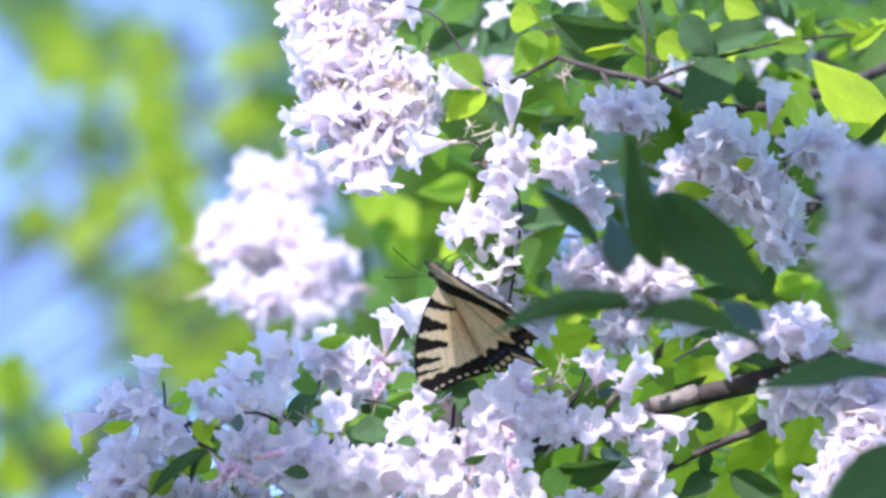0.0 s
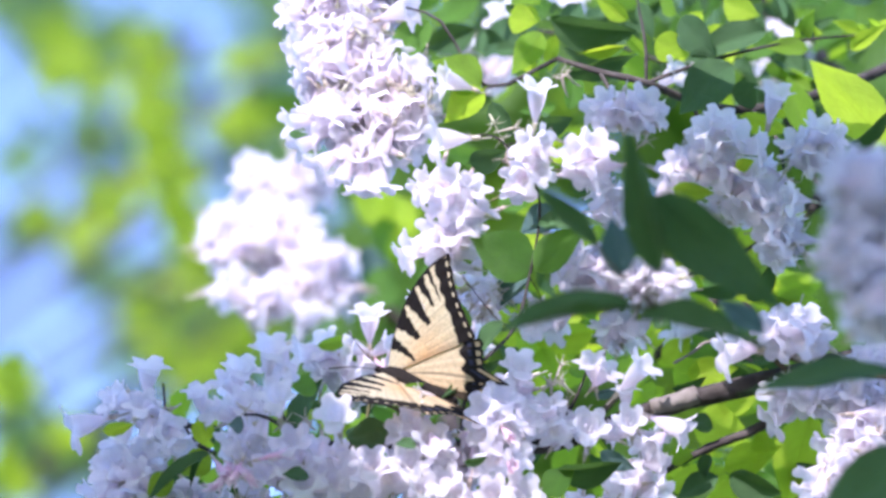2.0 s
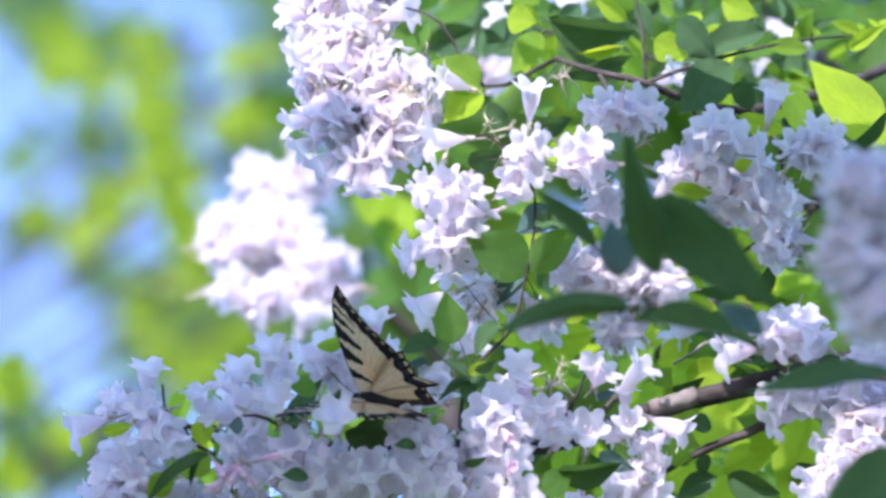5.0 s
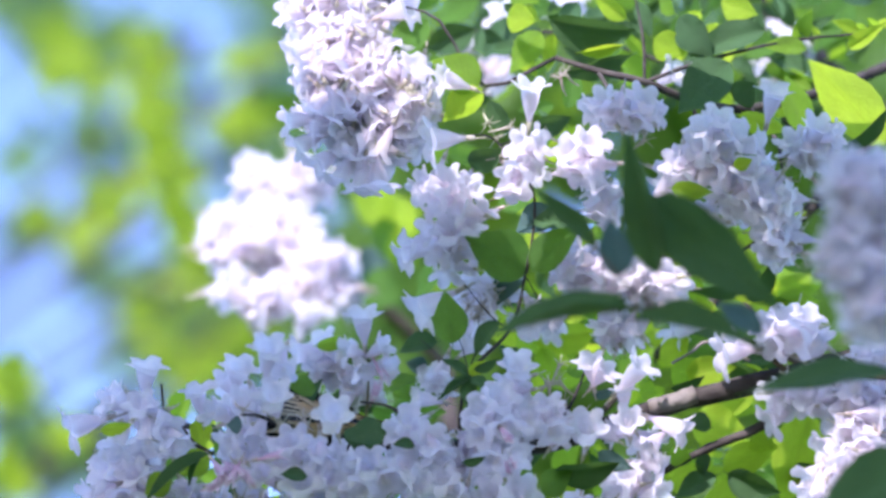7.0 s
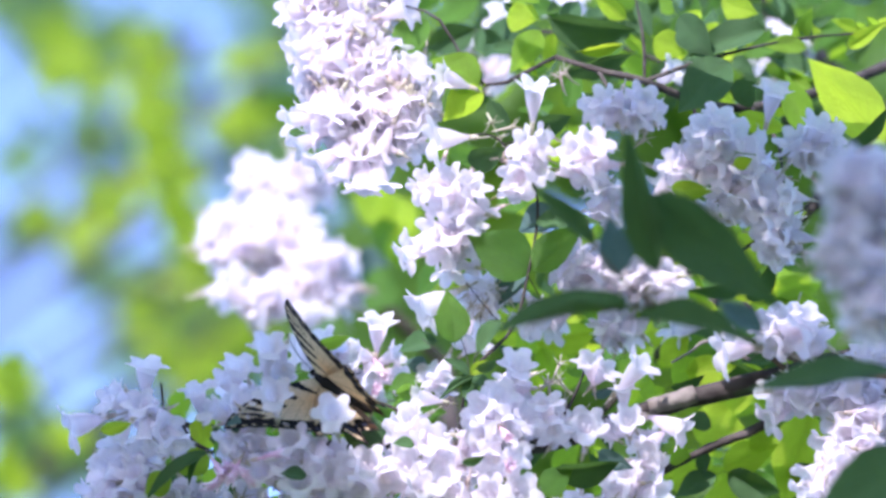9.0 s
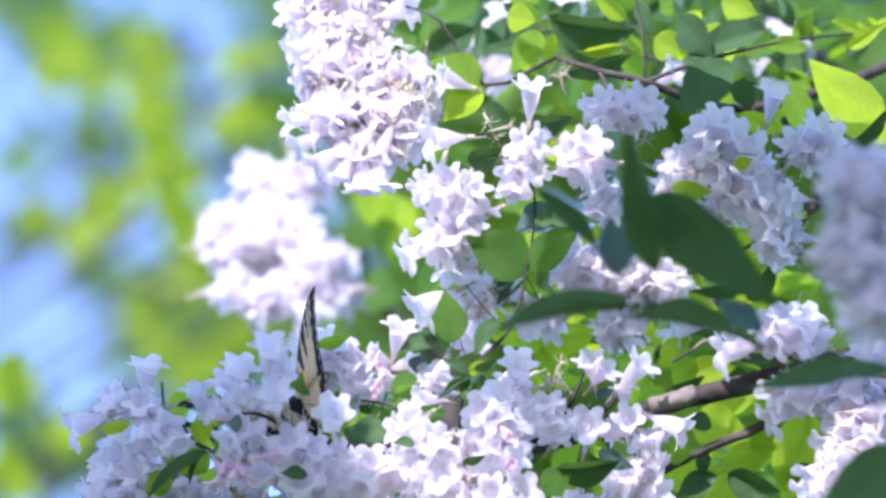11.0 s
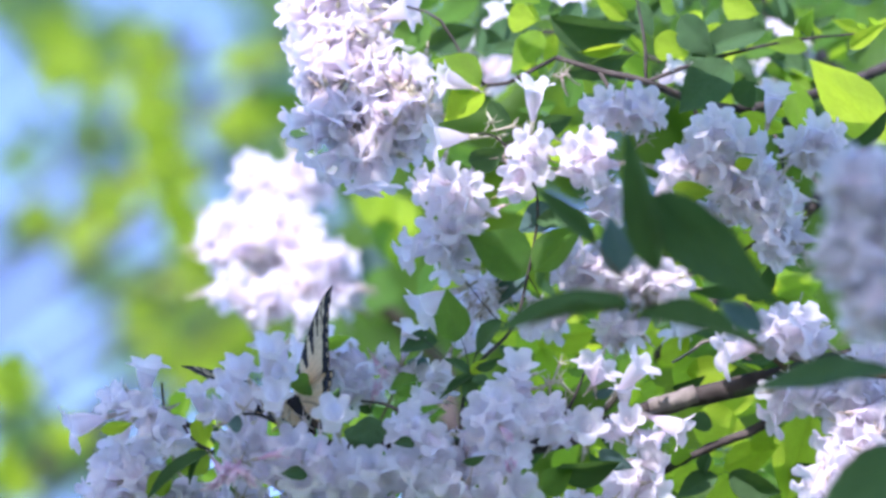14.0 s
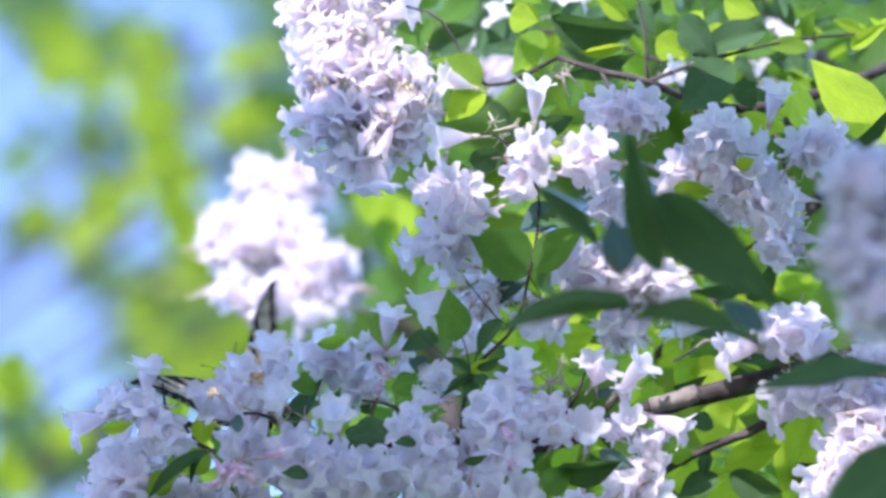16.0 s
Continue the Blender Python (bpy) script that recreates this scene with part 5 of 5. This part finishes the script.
def butterfly():
    ob = new("butterfly")
    tagged(ob, "swallowtail butterfly with black-striped cream wings feeding on flowers", "butterfly")
    SPACE[ob.name] = Matrix()
    sides = []
    for side, name in ((1, "right_forewing"), (-1, "left_forewing")):
        flip = Matrix.Diagonal((1, side, 1, 1))
        bm = wing_sheet([(0.0, 0.12), (-0.14, 1.2), (-0.05, 2.5), (0.30, 3.7), (0.80, 4.62)], [(0.25, 0.10), (1.0, 0.75), (1.9, 1.5), (2.62, 2.12)],
                        lambda v: (-0.16 * math.sin(math.pi * v) + 0.02 * abs(math.sin(v * 9 * math.pi)), -0.10 * math.sin(math.pi * v) - 0.34 * max(0.0, 1 - v / 0.16) ** 2), fore_paint, 84, 60, 0.03)
        bm.transform(flip)
        fore = part(name, bm, WING, ob)
        bm = wing_sheet([(0.25, 0.12), (1.0, 1.0), (1.9, 1.75), (2.75, 2.12)], [(0.4, 0.06), (1.6, 0.05), (2.8, 0.10), (3.55, 0.25)], hind_rim, hind_paint, 70, 70, -0.04)
        bm.transform(flip)
        part("hindwing", bm, WING, fore, "hindwing with black scalloped margin and tail")
        sides.append(fore)
    bm = bmesh.new()
    spine = [Vector((x / 100, 0, z / 100)) for x, z in ((-0.30, -0.02), (-0.12, 0.0), (0.1, 0.02), (0.5, 0.02), (0.9, -0.02), (1.5, -0.06), (2.2, -0.10), (2.9, -0.16))]
    rings = []
    for p, r in zip(spine, (0.11, 0.18, 0.29, 0.36, 0.31, 0.26, 0.22, 0.09)):
        rings.append([bm.verts.new(p + Vector((0, math.cos(a) * r / 100, math.sin(a) * r / 100))) for a in (k * math.tau / 12 for k in range(12))])
    for p, q in zip(rings, rings[1:]):
        for k in range(12):
            bm.faces.new((p[k], p[(k + 1) % 12], q[(k + 1) % 12], q[k]))
    bm.faces.new(rings[0]), bm.faces.new(rings[-1][::-1])
    bmesh.ops.recalc_face_normals(bm, faces=bm.faces[:])
    part("body", bm, FUR, ob, "black furry body")
    bm = bmesh.new()
    bmesh.ops.create_uvsphere(bm, u_segments=12, v_segments=8, radius=0.0014)
    bm.transform(Matrix.Translation((-0.0036, 0, 0.0002)))
    part("head", bm, FUR, ob)
    for s in (1, -1):
        bm = bmesh.new()
        tube(bm, smooth_line([Vector((-0.0042, s * 0.0006, 0.0008)), Vector((-0.010, s * 0.003, 0.004)), Vector((-0.0165, s * 0.0065, 0.0055)), Vector((-0.0185, s * 0.0075, 0.0052))], 4), 0.00009, 0.00028, 5)
        part("antenna", bm, FUR, ob)
        for x in (-0.001, 0.003, 0.006):
            bm = bmesh.new()
            tube(bm, smooth_line([Vector((x, s * 0.0015, -0.0015)), Vector((x - 0.001, s * 0.005, -0.004)), Vector((x + 0.001, s * 0.006, -0.010)), Vector((x, s * 0.007, -0.012))], 3), 0.00030, 0.00016, 5)
            part("leg", bm, FUR, ob)
    bm = bmesh.new()
    tube(bm, smooth_line([Vector((-0.0045, 0, -0.0004)), Vector((-0.007, 0, -0.004)), Vector((-0.0075, 0, -0.010))], 3), 0.00016, 0.0001, 5)
    part("proboscis", bm, FUR, ob)
    return ob, sides


BUTTERFLY, WINGS = butterfly()


# ---- what moves ----
def stance(x, y, d, yaw, pitch, roll):
    """The butterfly's pose: wing roots at the place, back along yaw and pitch, leaning by roll, all as seen from the eye."""
    cy, sy, cp, sp = math.cos(radians(yaw)), math.sin(radians(yaw)), math.cos(radians(pitch)), math.sin(radians(pitch))
    b = Vector((cp * cy, cp * sy, sp))
    u = Vector((0, 0, 1))
    u = (u - b * u.dot(b)).normalized()
    s = u.cross(b)
    z = u * math.cos(radians(roll)) + s * math.sin(radians(roll))
    m = Matrix((b, z.cross(b), z)).transposed()
    out = (VIEW.to_3x3() @ m).to_4x4()
    out.translation = at(x, y, d)
    return out


def sway(branch, rows):
    """Key a branch that turns about its foot and shifts a little in the wind."""
    m = SPACE[branch.name]
    up = SPACE[branch.parent.name].inverted() if branch.parent else Matrix()
    axis = VIEW.to_3x3() @ Vector((0, 0, 1))
    keyed = []
    for t, turn, x, y in rows:
        shift = at(784 + x, 441 + y) - at(784, 441)
        keyed.append((t, up @ Matrix.Translation(m.translation + shift) @ Matrix.Rotation(radians(turn), 4, axis)))
    walk(branch, keyed)


def motions():
    flights = [
        (0.0, 780, 493, -2.2, -29.0, 14.8, -45.2, 40.3, 13.6),
        (0.3, 796, 485, -2.1, -36.9, 16.4, -43.7, 40.3, 20.3),
        (0.5, 763, 475, -2.0, -37.2, 33.8, -26.1, 54.2, 86.1),
        (0.7, 785, 508, -1.9, -32.2, 47.2, -22.2, 49.6, 66.8),
        (0.9, 795, 483, -1.9, -33.4, 27.7, -22.8, 50.7, 48.8),
        (1.0, 800, 463, -1.8, -45.0, 23.5, -23.6, 68.6, 66.6),
        (1.2, 628, 424, -1.8, -14.3, -15.2, -47.5, 18.3, -20.4),
        (1.4, 724, 543, -1.7, -35.5, 30.5, -7.3, 64.8, 79.1),
        (1.5, 705, 546, -1.6, -38.3, 11.9, 10.0, 86.5, 86.7),
        (1.6, 735, 544, -1.6, -52.3, 21.3, -0.3, 39.7, 50.8),
        (1.8, 675, 643, -0.5, -23.3, 20.5, 3.6, 48.5, 70.0),
        (2.0, 685, 660, 0.6, -21.5, 25.8, 12.0, 24.0, 61.8),
        (2.5, 673, 658, 0.6, -23.8, 30.3, 13.0, 52.0, 56.9),
        (3.0, 653, 634, 0.6, -32.7, 17.6, 16.2, 41.0, 44.9),
        (3.5, 656, 661, 0.6, -22.6, 29.1, 8.8, 62.0, 58.7),
        (4.0, 622, 676, 0.6, -17.7, 26.3, 8.9, 48.2, 67.0),
        (4.2, 627, 682, 0.6, -17.2, 31.4, 9.0, 47.5, 65.6),
        (5.2, 646, 710, 0.7, -7.4, 51.7, 13.2, 52.6, 65.5),
        (6.3, 667, 741, 0.9, 3.4, 74.1, 17.9, 58.2, 65.3),
        (6.5, 671, 746, 0.9, 5.4, 78.1, 18.8, 59.2, 65.3),
        (7.0, 498, 688, 4.5, -18.6, 4.4, -14.7, 86.4, 76.1),
        (7.1, 694, 756, 2.7, 8.2, 86.7, 16.3, 69.0, 72.0),
        (7.2, 582, 681, 0.9, -14.8, 36.3, 8.1, 77.0, 48.4),
        (7.3, 580, 690, 0.9, -12.1, 39.2, 10.6, 63.6, 49.4),
        (7.5, 576, 683, 0.9, -32.2, 34.0, 5.9, 58.5, 40.6),
        (8.0, 581, 646, 0.9, -44.2, 25.2, 2.7, 33.1, 29.0),
        (8.3, 577, 662, 0.9, -47.7, 27.9, -1.6, 38.3, 34.9),
        (8.5, 583, 683, 0.9, -34.6, 38.1, -3.7, 49.6, 51.5),
        (8.8, 540, 675, 0.9, -32.5, 36.9, -15.3, 84.3, 72.1),
        (9.0, 566, 667, 0.9, -34.2, 44.2, -15.5, 54.4, 62.9),
        (10.2, 543, 693, 2.1, -44.1, 56.3, -6.0, 51.9, 53.7),
        (11.5, 518, 721, 3.4, -54.8, 69.4, 4.4, 49.3, 43.7),
        (12.0, 522, 729, 3.4, -58.2, 72.4, 5.7, 60.0, 48.6),
        (12.5, 514, 721, 3.4, -57.5, 70.3, 10.0, 73.9, 47.0),
        (13.0, 498, 735, 3.4, -56.7, 73.2, 20.7, 70.9, 37.4),
        (13.2, 476, 726, 3.4, -22.9, 59.7, 44.0, 51.0, 69.0),
        (13.3, 480, 686, 3.4, -36.6, 57.5, 37.0, 77.1, 70.7),
        (13.5, 505, 697, 3.4, -40.7, 65.2, 22.6, 60.2, 46.2),
        (14.0, 517, 710, 3.4, -50.0, 64.8, 18.0, 56.5, 46.6),
        (14.5, 510, 701, 3.4, -54.8, 68.8, 12.0, 66.6, 45.6),
        (15.0, 512, 706, 3.4, -59.9, 69.5, 10.0, 75.1, 49.4),
        (15.2, 507, 715, 3.4, -49.4, 67.3, 13.3, 67.0, 51.9),
        (15.3, 485, 766, 3.4, -7.8, 63.2, 37.1, 42.4, 83.5),
        (15.4, 444, 668, 3.4, -35.4, 52.3, 30.2, 84.7, 84.6),
        (15.5, 462, 669, 3.4, -34.4, 50.4, 19.8, 44.6, 45.8),
        (15.8, 471, 661, 3.4, -48.7, 53.5, 12.8, 41.4, 39.4),
        (16.0, 428, 686, 3.4, -50.2, 55.5, 8.6, 52.9, 46.2),
    ]
    sway(HANG, [(0, 14, 48, 28), (0.4, 14, 48, 28), (0.95, 15, 46, 24), (1.15, 2, -4, 0), (1.3, -4, 0, 0), (1.6, 2, 0, 0), (2.0, 0, 0, 0), (4.2, 1, 0, 0), (6.4, 0, -2, 0), (8.4, 0.5, 0, -3), (11.5, 1, 0, -4), (14, 0, 0, -3), (16, 0, 0, -3)])
    # wind: turns in degrees about the line of sight, and small shifts across and down the plan's grid
    sway(LOW, [(0, 0, 2, -4), (1.5, 0, 2, -2), (3, 0, 1, 1), (4.2, 0, 1, 1), (6.3, 0, -1, 0), (8, 0, -2, -1), (9.2, 0, -2, -2), (11.3, 0, -1, -3), (13.5, 0, -1, -2), (16, 0, 1, -3)])
    sway(UNDER, [(0, 0, 2, -4), (3, 0, 1, 1), (4.2, 0, 1, 1), (8, 0, -2, -1), (11.3, 0, -1, -3), (16, 0, 1, -3)])
    sway(TOP, [(0, 0, 3, -3), (2, 0, 1, -1), (3.5, 0, 0, 0), (6.5, 0, -2, -2), (9, 0, -2, -4), (12, 0, -1, -3), (14, 0, 0, -3), (16, 0, 2, -3)])
    sway(MID, [(0, 2.3, 0, 0), (0.9, 2.3, 0, 0), (1.2, 1.4, 0, 0), (1.5, 1.0, 0, 0), (1.9, -0.5, 0, 0), (2.4, 0.7, 0, 0), (3, 0.1, 0, 0), (4.2, 0.3, 0, -1), (6.4, 0.1, 0, -1), (7, 0.3, 0, -2), (7.5, -0.1, 0, -2), (8.4, 0.6, 0, -3),
               (9, -0.1, 0, -2), (11.5, 0.4, 0, -4), (12.5, 0.5, 0, -5), (13.5, 0.4, 0, -4), (14, -0.1, 0, -3), (14.5, 0.2, 0, -4), (15.1, 0.0, 0, -3), (15.5, 0.5, 0, -3), (16, -0.3, 0, -3)])
    sway(UP, [(0, 0, 1, -5), (1.5, 0, 0, -3), (3.2, 0, 0, 0), (4.2, 0, 0, 0), (6.5, 0, -1, -4), (9.2, 0, -1, -5), (12.5, 0, 0, -5), (14, 0, 1, -3), (16, 0, 0, -5)])
    sway(FRONT, [(0, 0, 2, -5), (2, 0, 1, -3), (3.5, 0, 0, 0), (6.5, 0, -1, -1), (9, 0, -2, -4), (12, 0, -2, -5), (14, 0, -1, -4), (16, 0, 2, -5)])
    sway(RIGHT, [(0, 0, 3, -4), (3.5, 0, 1, 0), (6.5, 0, -1, -1), (9, 0, -2, -4), (12, 0, -1, -4), (16, 0, 2, -3)])
    sway(SPRIG, [(0, -8, -3, 6), (0.9, -6, -3, 4), (1.2, 0, 0, 0), (1.5, 6, 0, 0), (2.0, 2, 0, 0), (3.0, -10, 0, 6), (4.2, -4, 0, 6), (6.5, 4, 0, 4), (7.2, 5, 0, 4), (7.7, 3, 0, 12), (8.5, 8, 0, 10), (9, -2, 0, 14), (9.2, -3, 0, 14),
                 (11.5, -14, 0, 16), (12.5, -17, 0, 16), (13.3, -19, 0, 10), (14, -17, 0, 14), (15, -18, 0, 16), (15.5, -15, 0, 12), (15.8, -12, 0, 8), (16, -7, 0, -4)])
    sway(SWAYING_SHADER, [(0, 0.25, 0, 0), (3, 0.1, 0, 0), (4.2, 0.0, 0, 0), (5.6, -2.0, 0, 0), (6.9, -2.3, 0, 0), (7.3, -0.9, 0, 0), (8.2, -0.1, 0, 0), (9.2, 0.1, 0, 0), (11.2, 0.1, 0, 0), (11.55, -0.3, 0, 0), (11.95, -1.9, 0, 0), (12.6, -2.3, 0, 0), (14, -2.0, 0, 0), (14.6, -1.7, 0, 0), (15.0, -1.5, 0, 0), (15.35, -2.2, 0, 0), (16, -2.1, 0, 0)])
    walk(BUTTERFLY, [(r[0], stance(*r[1:7])) for r in flights])
    walk(WINGS[0], [(r[0], pose(0, 0, 0, r[7], 0, 0)) for r in flights])
    walk(WINGS[1], [(r[0], pose(0, 0, 0, -r[8], 0, 0)) for r in flights])


motions()
